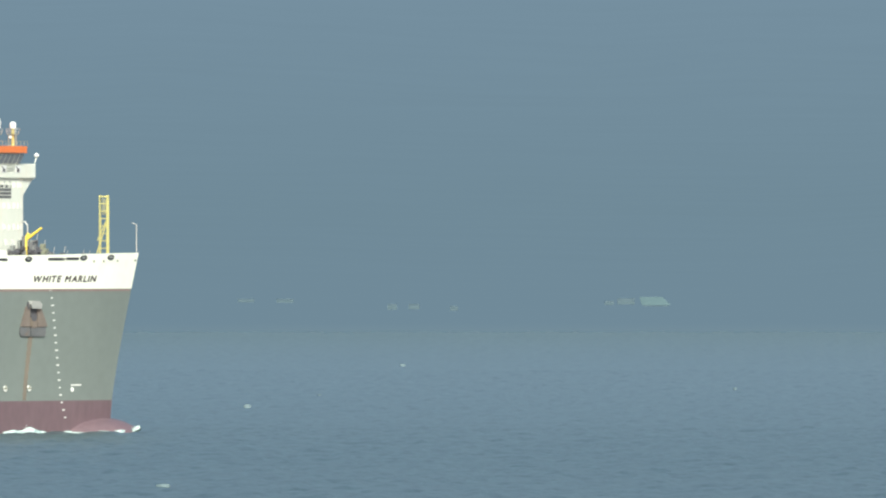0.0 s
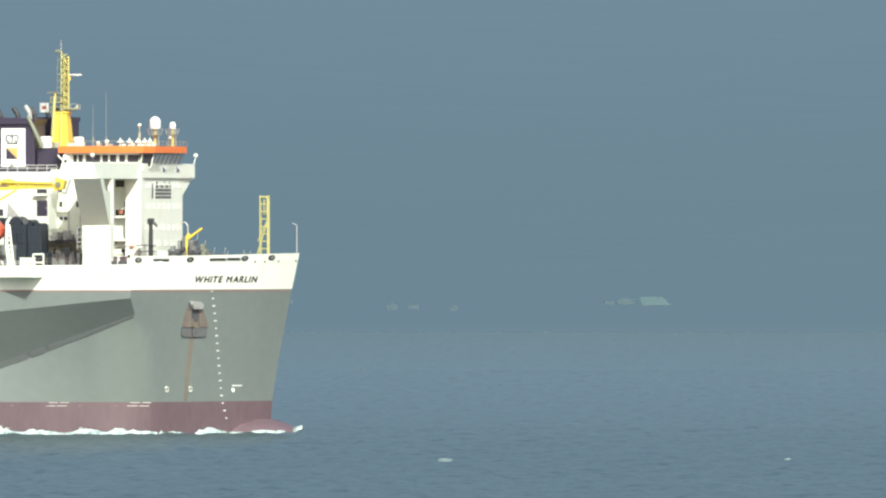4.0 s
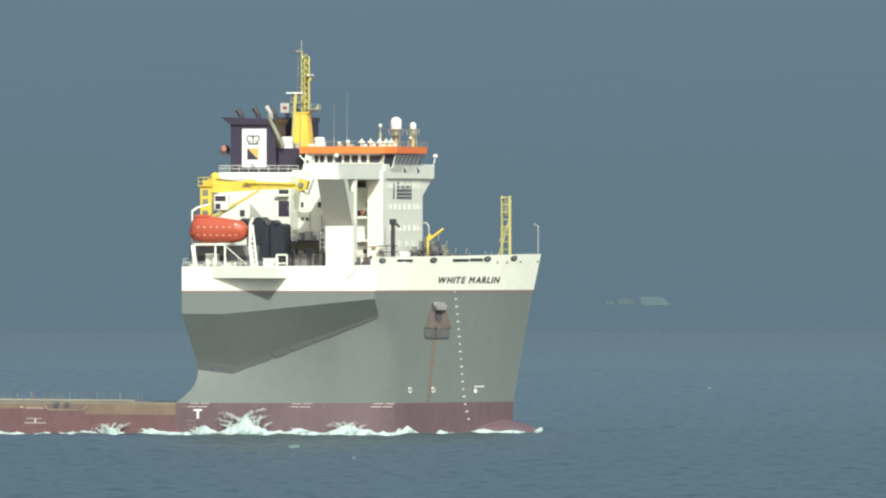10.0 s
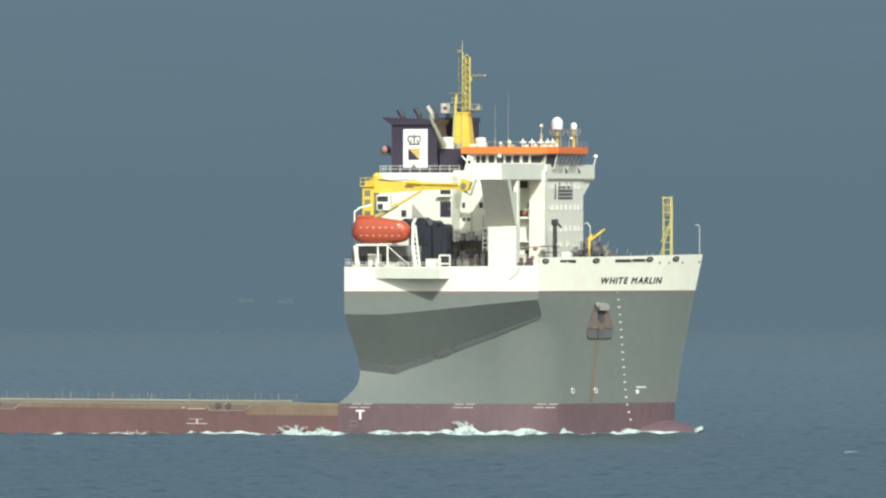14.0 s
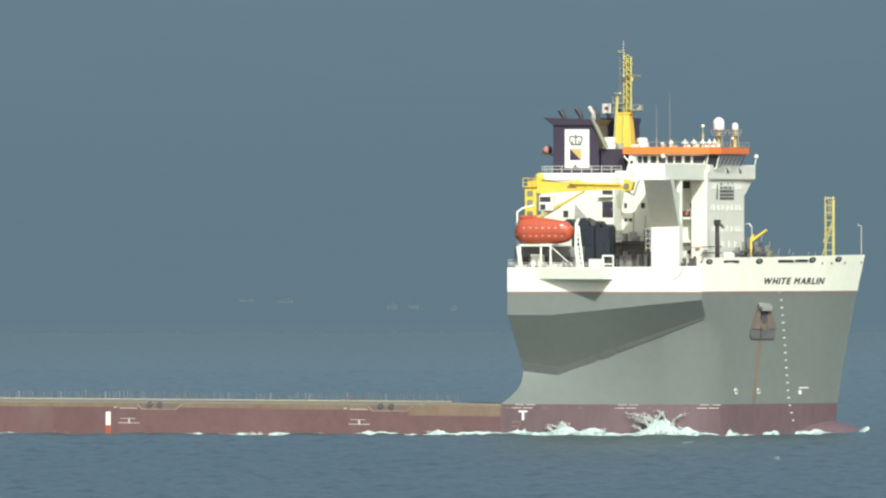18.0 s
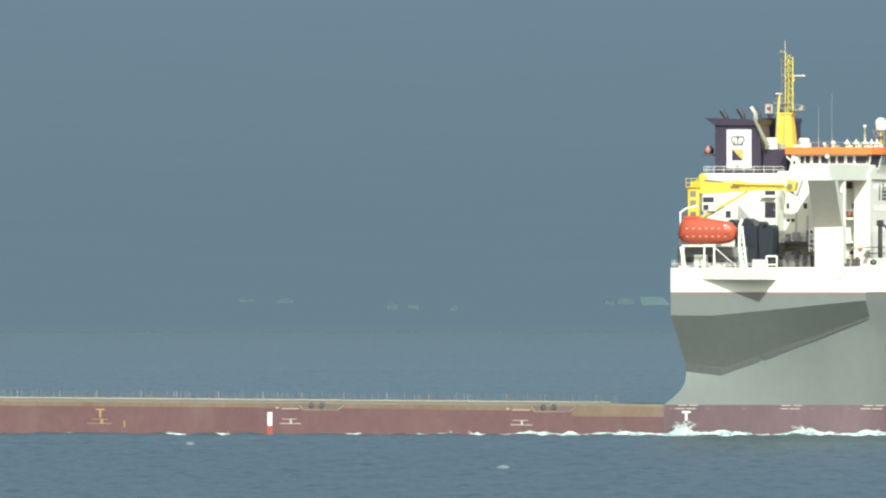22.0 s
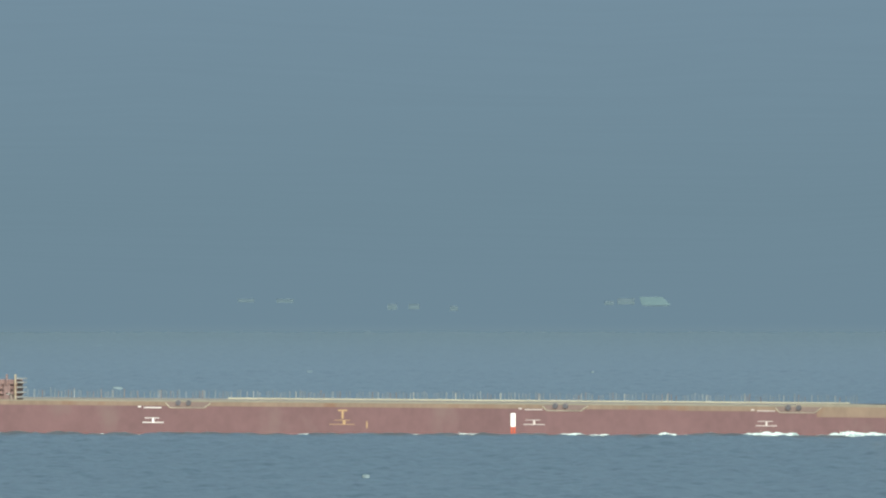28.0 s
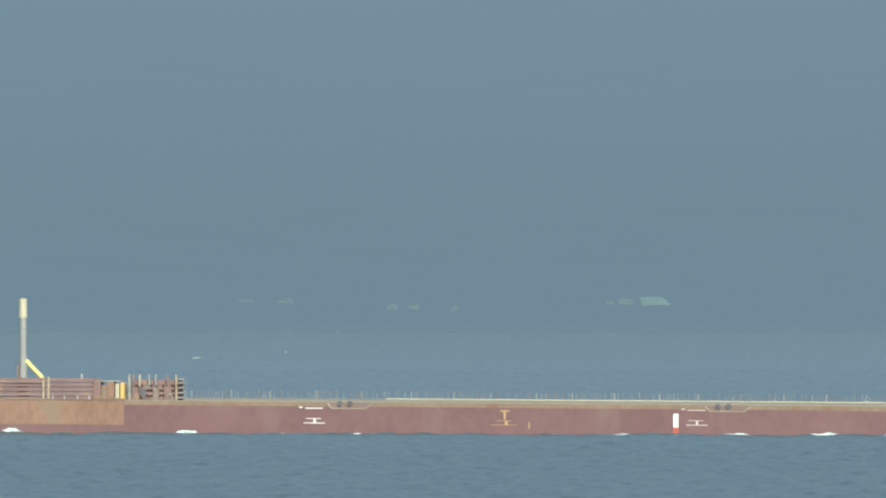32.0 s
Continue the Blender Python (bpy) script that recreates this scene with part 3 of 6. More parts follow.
part("bracket", prism([V(22.1, -9.7, 33.0), V(22.1, -14.2, 33.0), V(22.1, -9.7, 30.8)], (-2.0, 0, 0)), WHITE, wing)
bm = bar((22.4, 14.3, 35.1), (22.45, 15.0, 36.0), 0.06)
part("lamp_post", bm, WHITE, wing)
bm = add_ball(bmesh.new(), (22.45, 15.0, 36.2), 0.33, (1, 1, 0.9))
smooth(part("lamp", bm, DECAL_WHITE, wing))
for s in (0.3, -6.2):
    part("emblem_ground", box(22.5, 22.52, s - 1.4, s + 1.2, 33.9, 34.85), DECAL_WHITE, wing)
    part("emblem", prism([V(22.52, s + 0.9, 34.8), V(22.52, s - 0.9, 34.25), V(22.52, s - 0.4, 34.05), V(22.52, s - 1.0, 33.95), V(22.52, s + 0.5, 34.0), V(22.52, s + 0.3, 34.35)], (0.03, 0, 0)), DARK, wing)
# unseen deck, inferred from the shade it casts on the house wall
part("side_deck", box(15.3, 18.4, 9.7, 21.0, 33.05, 33.35), WHITE, wing)
part("rest_beam", box(12.3, 15.3, 14.9, 15.6, 33.05, 33.3), WHITE, wing)
# wing support: a slab that leans in from the wing, a straight column behind it, both on a deck box
def slanted(low, high, z0, z1):
    """A leaning block: low and high are four corners (forward, starboard) at its foot and head."""
    bm = bmesh.new()
    a, b = [bm.verts.new(V(x, s, z0)) for x, s in low], [bm.verts.new(V(x, s, z1)) for x, s in high]
    bm.faces.new(a)
    bm.faces.new(b[::-1])
    for i in range(4):
        j = (i + 1) % 4
        bm.faces.new((a[j], a[i], b[i], b[j]))
    bmesh.ops.recalc_face_normals(bm, faces=bm.faces)
    return bm


part("wing_leg", slanted([(22.2, 24.3), (18.5, 24.3), (18.5, 23.0), (22.2, 23.0)], [(23.05, 31.4), (19.4, 31.4), (19.4, 29.8), (23.05, 29.8)], 27.0, 33.05), WHITE, ship, "white leaning leg under the bridge wing")
part("wing_column", box(21.6, 22.2, 22.2, 23.0, 27.0, 33.05), WHITE, ship)
part("leg_web", slanted([(22.1, 23.1), (21.9, 23.1), (21.9, 23.0), (22.1, 23.0)], [(22.7, 28.4), (22.5, 28.4), (21.9, 23.0), (22.1, 23.0)], 27.0, 31.5), WHITE, ship)
part("leg_base", box(18.5, 22.25, 22.2, 24.35, ZD, 27.0, 0.08), WHITE, ship)
part("wing_console", bar(V(21.9, BEAM - 0.4, 34.9), V(21.9, BEAM - 0.4, 35.9), 0.22, 0.22, 10), BLACK, ship)
smooth(part("console_ball", add_ball(bmesh.new(), V(21.9, BEAM - 0.4, 36.1), 0.32, seg=12), WHITE, ship, "white ball on a dark console at the wing's end"))
# white rest that takes the end of the crane's jib
rest = part("jib_rest", prism([V(12.5, 15.2, 33.3), V(13.6, 15.2, 33.3), V(14.0, 15.2, 36.0), V(13.2, 15.2, 36.3)], (0, 0.3, 0)), WHITE, ship, "white tubular rest for the crane jib")
part("rest_port", bar(V(13.45, 15.18, 35.4), V(13.45, 15.24, 35.4), 0.24, None, 12), BLACK, rest)
for a, b in (((12.4, 33.0), (13.3, 35.4)), ((13.3, 35.4), (12.5, 36.2)), ((12.9, 33.0), (13.9, 34.4)), ((12.4, 32.2), (14.2, 33.9))):
    part("rest_tube", bar(V(a[0], 15.5, a[1]), V(b[0], 15.5, b[1]), 0.1), WHITE, rest)

# ---- funnels ----
funnel = part("funnel", prism([V(0.9, 8, 34.0), V(7.2, 8, 34.0), V(6.8, 8, 40.6), V(0.9, 8, 40.6)], (0, 5.5, 0)), NAVY, ship, "navy-blue funnel casing with a flared lip")
part("lip", prism([V(0.9, 8.3, 40.3), V(6.9, 8.3, 40.3), V(7.2, 8.3, 41.0), V(-0.4, 8.3, 41.3)], (0, 6.1, 0)), NAVY, funnel)
part("emblem_panel", box(2.5, 5.8, 8.0, 8.06, 34.7, 39.75), DECAL_WHITE, funnel, "white panel")
bm = prism([V(3.2, 8.09, 35.7), V(4.75, 8.09, 35.7), V(4.75, 8.09, 37.2), V(3.2, 8.09, 37.2)], (0, 0.02, 0))
part("emblem_field", bm, DECAL_YELLOW, funnel)
part("emblem_half", prism([V(3.2, 8.12, 35.7), V(4.75, 8.12, 35.7), V(3.2, 8.12, 37.2)], (0, 0.02, 0)), NAVY, funnel)
bm = box(3.3, 4.75, 8.06, 8.1, 37.65, 37.85)
for q in (-1, 1):
    arc = [V(4.0 + q * 0.55, 8.08, 37.9), V(4.0 + q * 0.85, 8.08, 38.3), V(4.0 + q * 0.8, 8.08, 38.75), V(4.0 + q * 0.45, 8.08, 38.85), V(4.0, 8.08, 38.65)]
    add_pipe(bm, arc, 0.09, 6)
    add_bar(bm, V(4.0 + q * 0.4, 8.08, 37.9), V(4.0 + q * 0.42, 8.08, 38.4), 0.06)
add_bar(bm, V(4.0, 8.08, 37.9), V(4.0, 8.08, 39.1), 0.09)
part("crown_shape", bm, DARK, funnel)
for x, s, z, mt in ((1.9, 6.5, 42.0, BLACK), (3.9, 5.5, 42.2, BLACK), (5.9, 6.8, 42.4, STEEL), (5.6, 3.4, 42.2, BLACK)):
    bm = bmesh.new()
    add_pipe(bm, [V(x + 0.2, s, 40.5), V(x + 0.1, s, z - 0.6), V(x - 0.5, s, z + 0.3)], 0.34, 12)
    part("exhaust_pipe", bm, mt, funnel)
part("panel_lamp", prism([V(3.6, 8.1, 34.8), V(4.3, 8.1, 34.8), V(4.1, 8.1, 35.0), V(3.95, 8.1, 35.15)], (0, -0.1, 0)), BLACK, funnel)
second = part("funnel", box(4.0, 8.4, -8.0, -2.5, 34.0, 40.9, 0.1), NAVY, ship, "navy-blue second funnel casing")
part("lip", box(3.2, 8.5, -8.2, -2.3, 40.7, 41.3), NAVY, second)
for x in (5.0, 6.6):
    bm = bmesh.new()
    add_pipe(bm, [V(x + 0.1, -5, 41), V(x, -5, 41.7), V(x - 0.5, -5, 42.5)], 0.32, 12)
    part("exhaust_pipe", bm, BLACK, second)
part("casing_house", box(7.3, 10.5, -6, 7.5, 34.0, 37.2), NAVY, ship, "navy casing between funnel and wheelhouse")
bm = add_ball(bmesh.new(), V(-0.7, 5.0, 37.0), 0.6, (1.0, 2.0, 1.1), 16)
smooth(part("rescue_float", bm, FLOAT, ship, "orange rescue float stowed behind the funnel"))
part("float_shelf", box(-1.1, 0.95, 3.0, 7.0, 36.3, 36.55), SLATE, ship)
part("duct", bar(V(6.2, 8.2, 41.3), V(8.2, 8.2, 37.3), 0.28), OLIVE, ship)


def drum(x, s, z, r, h):
    bm = bmesh.new()
    for z0, z1, r0, r1 in ((0.0, 0.42, 1.0, 1.0), (0.42, 0.55, 0.82, 0.82), (0.55, 0.88, 1.0, 0.97), (0.88, 1.0, 0.97, 0.7)):
        add_bar(bm, V(x, s, z + h * z0), V(x, s, z + h * z1), r * r0, r * r1, 20)
    return part("vent_drum", bm, WHITE, ship, "white drum ventilator with a capped top")


drum(8.0, 6.0, 37.2, 0.84, 1.5)
drum(11.9, 4.0, 37.4, 0.74, 1.25)
part("vent_foot", bar(V(9.0, 4.5, 37.2), V(9.0, 4.5, 37.9), 0.5, None, 16), PALE, ship)


# ---- main mast ----
def build_mast():
    bm = bmesh.new()
    z0, z1 = 34.0, 41.9
    ring0 = [V(7.1, 1.4, z0), V(10.0, 1.4, z0), V(10.0, -1.4, z0), V(7.1, -1.4, z0)]
    ring1 = [V(7.6, 0.9, z1), V(9.3, 0.9, z1), V(9.3, -0.9, z1), V(7.6, -0.9, z1)]
    a, b = [bm.verts.new(p) for p in ring0], [bm.verts.new(p) for p in ring1]
    for i in range(4):
        bm.faces.new((a[i], a[(i + 1) % 4], b[(i + 1) % 4], b[i]))
    bm.faces.new(b)
    bmesh.ops.recalc_face_normals(bm, faces=bm.faces)
    mast = part("mast", bm, YELLOW, ship, "tall yellow lattice mast on a tapered foot")
    part("mast_pole", bar(V(8.36, 0, 41.8), V(8.36, 0, 49.9), 0.13, 0.11, 12), WORN_YELLOW, mast)
    part("mast_pole", bar(V(9.33, 0, 41.8), V(9.33, 0, 49.3), 0.13, 0.11, 12), WORN_YELLOW, mast)
    part("mast_pole", bar(V(7.35, 1.6, 34.0), V(7.75, 1.1, 44.0), 0.27, 0.2, 12), WORN_YELLOW, mast)
    part("cable_pipe", bar(V(8.5, 1.5, 34.0), V(8.6, 1.0, 41.9), 0.1, 0.1, 8), WORN_YELLOW, mast)
    part("collar", box(7.45, 9.5, -1.0, 1.05, 41.75, 42.0, 0.05), YELLOW, mast)
    part("platform_brace", prism([V(9.4, 0.1, 41.9), V(10.7, 0.1, 43.0), V(10.7, 0.1, 42.3), V(10.2, 0.1, 42.2)], (0, 0.2, 0)), PALE, mast)
    part("cable_ladder", box(8.62, 9.05, -0.7, -0.55, 41.9, 49.2), LATTICE, mast)
    for ds in (0.55, -0.55):
        part("mast_leg", bar(V(8.85, ds, 41.8), V(8.85, ds, 49.2), 0.07), LATTICE, mast)
    for i in range(17):
        z = 42.2 + i * 0.435
        part("rung", bar(V(8.36, 0, z), V(9.33, 0, z), 0.06), LATTICE, mast)
        part("lattice_brace", bar(V(8.36 if i % 2 else 9.33, 0, z), V(8.85, 0.55, z + 0.435), 0.06), LATTICE, mast)
        part("lattice_brace", bar(V(9.33 if i % 2 else 8.36, 0, z), V(8.85, -0.55, z + 0.435), 0.06), LATTICE, mast)
        if i % 2 == 1:
            part("step", bar(V(7.75, 0, z), V(8.36, 0, z), 0.05), OLIVE, mast)
    part("step_rail", bar(V(7.8, 0, 42.6), V(7.8, 0, 49.3), 0.04), OLIVE, mast)
    part("top_pole", bar(V(8.3, 0, 49.8), V(8.3, 0, 51.5), 0.08, 0.04), STEEL, mast)
    bm = box(7.6, 8.3, -0.5, 0.5, 49.75, 50.2, 0.08)
    part("top_box", bm, OLIVE, mast)
    for z, x0, x1 in ((42.3, 9.3, 10.8), (43.2, 7.0, 8.6), (41.9, 7.0, 9.6)):
        bm = box(x0, x1, -0.8, 0.8, z, z + 0.1)
        for x in (x0 + 0.1, x1 - 0.1):
            for s in (-0.75, 0.75):
                add_bar(bm, V(x, s, z), V(x, s, z + 0.7), 0.03)
        add_bar(bm, V(x0, 0.75, z + 0.7), V(x1, 0.75, z + 0.7), 0.03)
        part("mast_platform", bm, PALE if x0 > 9 else LATTICE, mast)
    return mast


mast = build_mast()
radar = part("radar_scanner", box(-2.0, 2.0, -0.02, 0.2, -0.12, 0.12, 0.04), DECAL_WHITE, ship, "white-faced radar scanner bar")
part("scanner_back", box(-1.95, 1.95, -0.2, -0.02, -0.12, 0.12), OLIVE, radar)
small_radar = part("radar_scanner", box(-1.28, 1.28, -0.02, 0.14, -0.09, 0.09, 0.03), DECAL_WHITE, ship, "small white radar scanner bar")
part("scanner_back", box(-1.24, 1.24, -0.14, -0.02, -0.09, 0.09), OLIVE, small_radar)
part("radar_foot", add_pipe(bmesh.new(), [V(9.0, -0.3, 46.1), V(9.25, -0.9, 46.2), V(9.25, -0.9, 46.72)], 0.13), YELLOW, mast)
part("radar_foot", bar(V(7.63, 0.4, 43.2), V(7.63, 0.4, 44.4), 0.14), YELLOW, mast)

# flag on its halyard
bm = bmesh.new()
grid = [[bm.verts.new(V(-1.3 + i * 0.17, 0.09 * math.sin(i * 1.3), 41.9 + j * 0.42)) for j in range(4)] for i in range(8)]
for i in range(7):
    for j in range(3):
        f = bm.faces.new((grid[i][j], grid[i + 1][j], grid[i + 1][j + 1], grid[i][j + 1]))
        f.material_index = 1 if (i in (2, 3, 4) and j == 1) else 0
bmesh.ops.solidify(bm, geom=bm.faces, thickness=0.02)
flag = part("flag", bm, (DECAL_WHITE, BOAT), ship, "white courtesy flag with a red centre")
part("halyard", bar(V(6.8, 0.3, 41), V(7.0, 0.3, 44.4), 0.025), DARK, ship)

# ---- gear on the wheelhouse roof ----
ZR = 37.4


def radome(x, s, z, r, deck):
    """A dome with a straight skirt, on a column inside a railed basket; deck is the basket's half width."""
    bm = bmesh.new()
    profile = [(r * 0.94, z - 1.2 * r), (r, z - 1.05 * r), (r, z)] + [(r * math.cos(0.26 * k), z + r * math.sin(0.26 * k)) for k in range(1, 6)] + [(0.02, z + r)]
    rings = [[bm.verts.new(V(x + q * math.cos(a * math.pi / 12), s + q * math.sin(a * math.pi / 12), h)) for a in range(24)] for q, h in [(0.05, z - 1.2 * r)] + profile]
    for a, b in zip(rings, rings[1:]):
        for k in range(24):
            bm.faces.new((a[k], a[(k + 1) % 24], b[(k + 1) % 24], b[k]))
    bmesh.ops.recalc_face_normals(bm, faces=bm.faces)
    d = smooth(part("radome", bm, DECAL_WHITE, ship, "white satellite dome on a column with a railed basket"))
    foot = z - 1.2 * r
    part("column", bar(V(x, s, ZR), V(x, s, foot), 0.24, 0.2, 12), LATTICE, d)
    for h, q, m in ((foot - 0.75, deck * 0.78, PALE), (foot - 0.05, deck, STEEL), (foot - 0.4, deck * 0.9, STEEL)):
        bm = bmesh.new()
        ring = [V(x + q * math.cos(a * math.pi / 6), s + q * math.sin(a * math.pi / 6), h) for a in range(13)]
        add_pipe(bm, ring, 0.035, 5)
        part("basket_ring", bm, m, d)
    part("basket_floor", bar(V(x, s, foot - 0.8), V(x, s, foot - 0.74), deck * 0.78, None, 16), PALE, d)
    for a in range(8):
        c, q = math.cos(a * math.pi / 4 + 0.2), math.sin(a * math.pi / 4 + 0.2)
        part("basket_post", bar(V(x + c * deck * 0.78, s + q * deck * 0.78, foot - 0.75), V(x + c * deck, s + q * deck, foot - 0.05), 0.03, None, 5), STEEL, d)
    for a in range(3):
        c, q = math.cos(a * 2.094 + 0.5), math.sin(a * 2.094 + 0.5)
        part("basket_strut", bar(V(x + c * 0.6, s + q * 0.6, ZR), V(x + c * deck * 0.6, s + q * deck * 0.6, foot - 0.78), 0.05, None, 6), PALE, d)
    return d


radome(21.25, 0.0, 40.6, 0.74, 1.12)
radome(21.9, -6.0, 40.25, 0.42, 1.0)
part("dome_lamp", add_ball(bmesh.new(), V(21.8, -5.2, 38.6), 0.2, seg=10), DECAL_WHITE, ship)
bm = bar(V(19.1, 0, ZR), V(19.1, 0, 39.2), 0.17)
add_bar(bm, V(19.1, 0, 39.2), V(19.1, 0, 40.0), 0.07)
part("aerial_post", bm, PALE, ship)
smooth(part("aerial_ball", add_ball(bmesh.new(), V(19.1, 0, 40.2), 0.24, seg=12), WHITE, ship))
for x, z, s in ((13.6, 42.9, 3), (15.4, 44.6, 3)):
    bm = bar(V(x, s, ZR), V(x, s, ZR + 1.2), 0.12)
    add_bar(bm, V(x, s, ZR + 1.2), V(x, s, z), 0.045, 0.025)
    part("whip_aerial", bm, POST, ship)
random.seed(3)
for i, x in enumerate((14.9, 16.1, 17.97, 19.2, 20.4, 21.3, 22.0)):
    s, h = 5.0, 0.5
    if i < 2:
        bm = bar(V(x, s, ZR), V(x, s, ZR + 0.3), 0.16)
        add_ball(bm, V(x, s, ZR + 0.5 + 0.1 * i), 0.22 + 0.1 * i, (1, 1, 0.9), 12)
    else:
        bm = bar(V(x, s, ZR), V(x, s, ZR + h), 0.18)
        add_bar(bm, V(x, s, ZR + h), V(x, s, ZR + h + 0.34), 0.55, 0.14, 14)
        add_bar(bm, V(x, s, ZR + h + 0.34), V(x, s, ZR + h + 0.62), 0.1, 0.04)
        add_box(bm, x + 0.35, x + 0.75, s - 0.3, s + 0.3, ZR, ZR + random.uniform(0.25, 0.5))
    part("roof_fitting", bm, WHITE, ship, "white mushroom vent on the wheelhouse roof")
for x0, x1, z in ((11.3, 12.1, 0.35), (12.9, 13.4, 0.6), (15.3, 15.7, 0.4), (16.7, 17.3, 0.3)):
    part("roof_box", box(x0, x1, 6.0, 7.2, ZR, ZR + z, 0.04), random.choice((WHITE, PALE)), ship)


def railing(points, height=1.0, gap=1.5, material=WHITE, name="railing", r=0.028, rails=(1.0, 0.55)):
    top = bmesh.new()
    for a, b in zip(points, points[1:]):
        add_bar(top, Vector(a) + Vector((0, 0, height)), Vector(b) + Vector((0, 0, height)), r, None, 5)
    rail = part(name, top, material, ship)
    for a, b in zip(points, points[1:]):
        a, b = Vector(a), Vector(b)
        n = max(1, round((b - a).length / gap))
        for i in range(n + 1):
            p = a + (b - a) * i / n
            part("post", bar(p, p + Vector((0, 0, height)), r, None, 5), material, rail)
        for k in rails:
            if k < 1:
                up = Vector((0, 0, height * k))
                part("lower_rail", bar(a + up, b + up, r, None, 5), material, rail)
    return rail


railing([V(11, 9.8, ZR), V(22.8, 9.8, ZR), V(22.8, -9.8, ZR)], 0.65, 1.6, PALE, "railing", 0.026, (1.0,))
railing([V(-0.2, 9.6, 34.0), V(10.6, 9.6, 34.0)], 0.9, 1.3)
railing([V(-0.2, 9.6, 34.0), V(-0.2, -9.6, 34.0)], 0.9, 1.3)
part("side_deck", box(-0.6, 10.4, 9.7, 10.6, 33.55, 33.8), WHITE, ship)

# ---- deck crane ----
def on_ship(x, s, z):
    return Matrix.Translation(V(x, s, z))


riders = []          # things that ride on the ship: (thing, place on the ship)
crane = empty("deck_crane", "yellow hydraulic deck crane with its jib folded forward", "crane")
riders.append((crane, on_ship(2.3, 24.0, ZD)))
part("pedestal", bar((0, 0, 0), (0, 0, 8.0), 0.75, 0.65, 14), YELLOW, crane)
bm = box(-0.75, 0.75, -0.7, 0.7, 7.0, 11.6, 0.1)
cab = part("crane_house", bm, YELLOW, crane)
for z in (7.5, 9.0, 10.2):
    part("access_panel", box(-0.4, 0.4, 0.7, 0.73, z, z + 0.8), OLIVE, cab)
part("jib", prism([V(-0.4, 0.5, 12.2), V(1.4, 0.5, 12.6), V(3, 0.5, 12.2), V(9, 0.5, 12.0), V(13.0, 0.5, 11.6), V(13.0, 0.5, 11.2), V(7.5, 0.5, 11.0), V(1.2, 0.5, 10.6), V(-0.4, 0.5, 11.2)], (0, 1.0, 0)), YELLOW, crane, "yellow box-section jib")
bm = bar((5.6, -0.62, 11.9), (12.2, -0.62, 11.75), 0.16, None, 10)
add_bar(bm, (5.4, -0.62, 12.0), (7.0, -0.62, 11.9), 0.26, None, 10)
part("jib_ram", bm, YELLOW, crane)
part("lift_ram", bar((1.0, -0.5, 7.4), (7.2, -0.3, 10.9), 0.2, 0.14, 10), YELLOW, crane)
part("jib_head", prism([V(12.6, 0.6, 12.5), V(13.9, 0.6, 12.1), V(13.6, 0.6, 11.0), V(12.4, 0.6, 10.8)], (0, 1.2, 0)), YELLOW, crane)
bm = add_pipe(bmesh.new(), [Vector((12.6, 0, 11.0)), Vector((13.8, 0, 10.4)), Vector((14.6, 0, 12.6)), Vector((14.2, 0, 14.2))], 0.13)
part("hook_block", bm, STEEL, crane)
bm = bmesh.new()
for x in (-0.9, -0.2, 0.5, 1.0):
    add_bar(bm, (x, -0.9, 11.5), (x, -0.9, 12.6), 0.04)
for z in (12.05, 12.6):
    add_bar(bm, (-0.9, -0.9, z), (1.0, -0.9, z), 0.04)
add_box(bm, -0.9, 1.0, -0.5, 1.0, 11.45, 11.55)
part("crane_platform", bm, YELLOW, crane)
op_cab = part("operator_cab", box(1.25, 3.1, -0.3, 1.1, 8.3, 10.4, 0.12), WHITE, crane, "white operator's cab with dark windows")
part("cab_window", box(1.45, 2.9, 1.1, 1.13, 9.5, 10.2), GLASS, op_cab)
part("cab_window", box(1.5, 2.2, 1.1, 1.13, 8.5, 9.2), GLASS, op_cab)
part("jib_plate", box(5.0, 6.2, 0.5, 0.53, 11.3, 11.6), BROWN, crane)
part("knuckle", bar(V(6.1, 0.62, 11.95), V(6.1, -0.6, 11.95), 0.42, None, 14), YELLOW, crane)
part("knuckle_pin", bar(V(6.1, 0.7, 11.95), V(6.1, 0.62, 11.95), 0.16, None, 10), OLIVE, crane)
for k in range(4):
    part("hose_clip", box(7.4 + k * 1.3, 7.6 + k * 1.3, 0.5, 0.7, 11.45, 12.0), WORN_YELLOW, crane)
part("hose", add_pipe(bmesh.new(), [V(1.5, 0.62, 12.4), V(3.5, 0.62, 12.25), V(5.2, 0.62, 12.35), V(6.4, 0.62, 12.1)], 0.06, 6), OLIVE, crane)
part("head_sheave", bar(V(13.0, 0.8, 11.6), V(13.0, -0.6, 11.6), 0.36, None, 14), OLIVE, crane)
part("hook_line", bar(V(13.3, 0.3, 11.2), V(13.9, 0.3, 8.6), 0.035, None, 6), WORN_YELLOW, crane)
part("ram_body", bar((1.0, -0.5, 7.4), (4.0, -0.4, 9.1), 0.3, None, 12), WORN_YELLOW, crane)
part("winch", add_ball(bmesh.new(), (1.1, 0, 12.7), 0.6, (1, 0.8, 1), 14), YELLOW, crane)


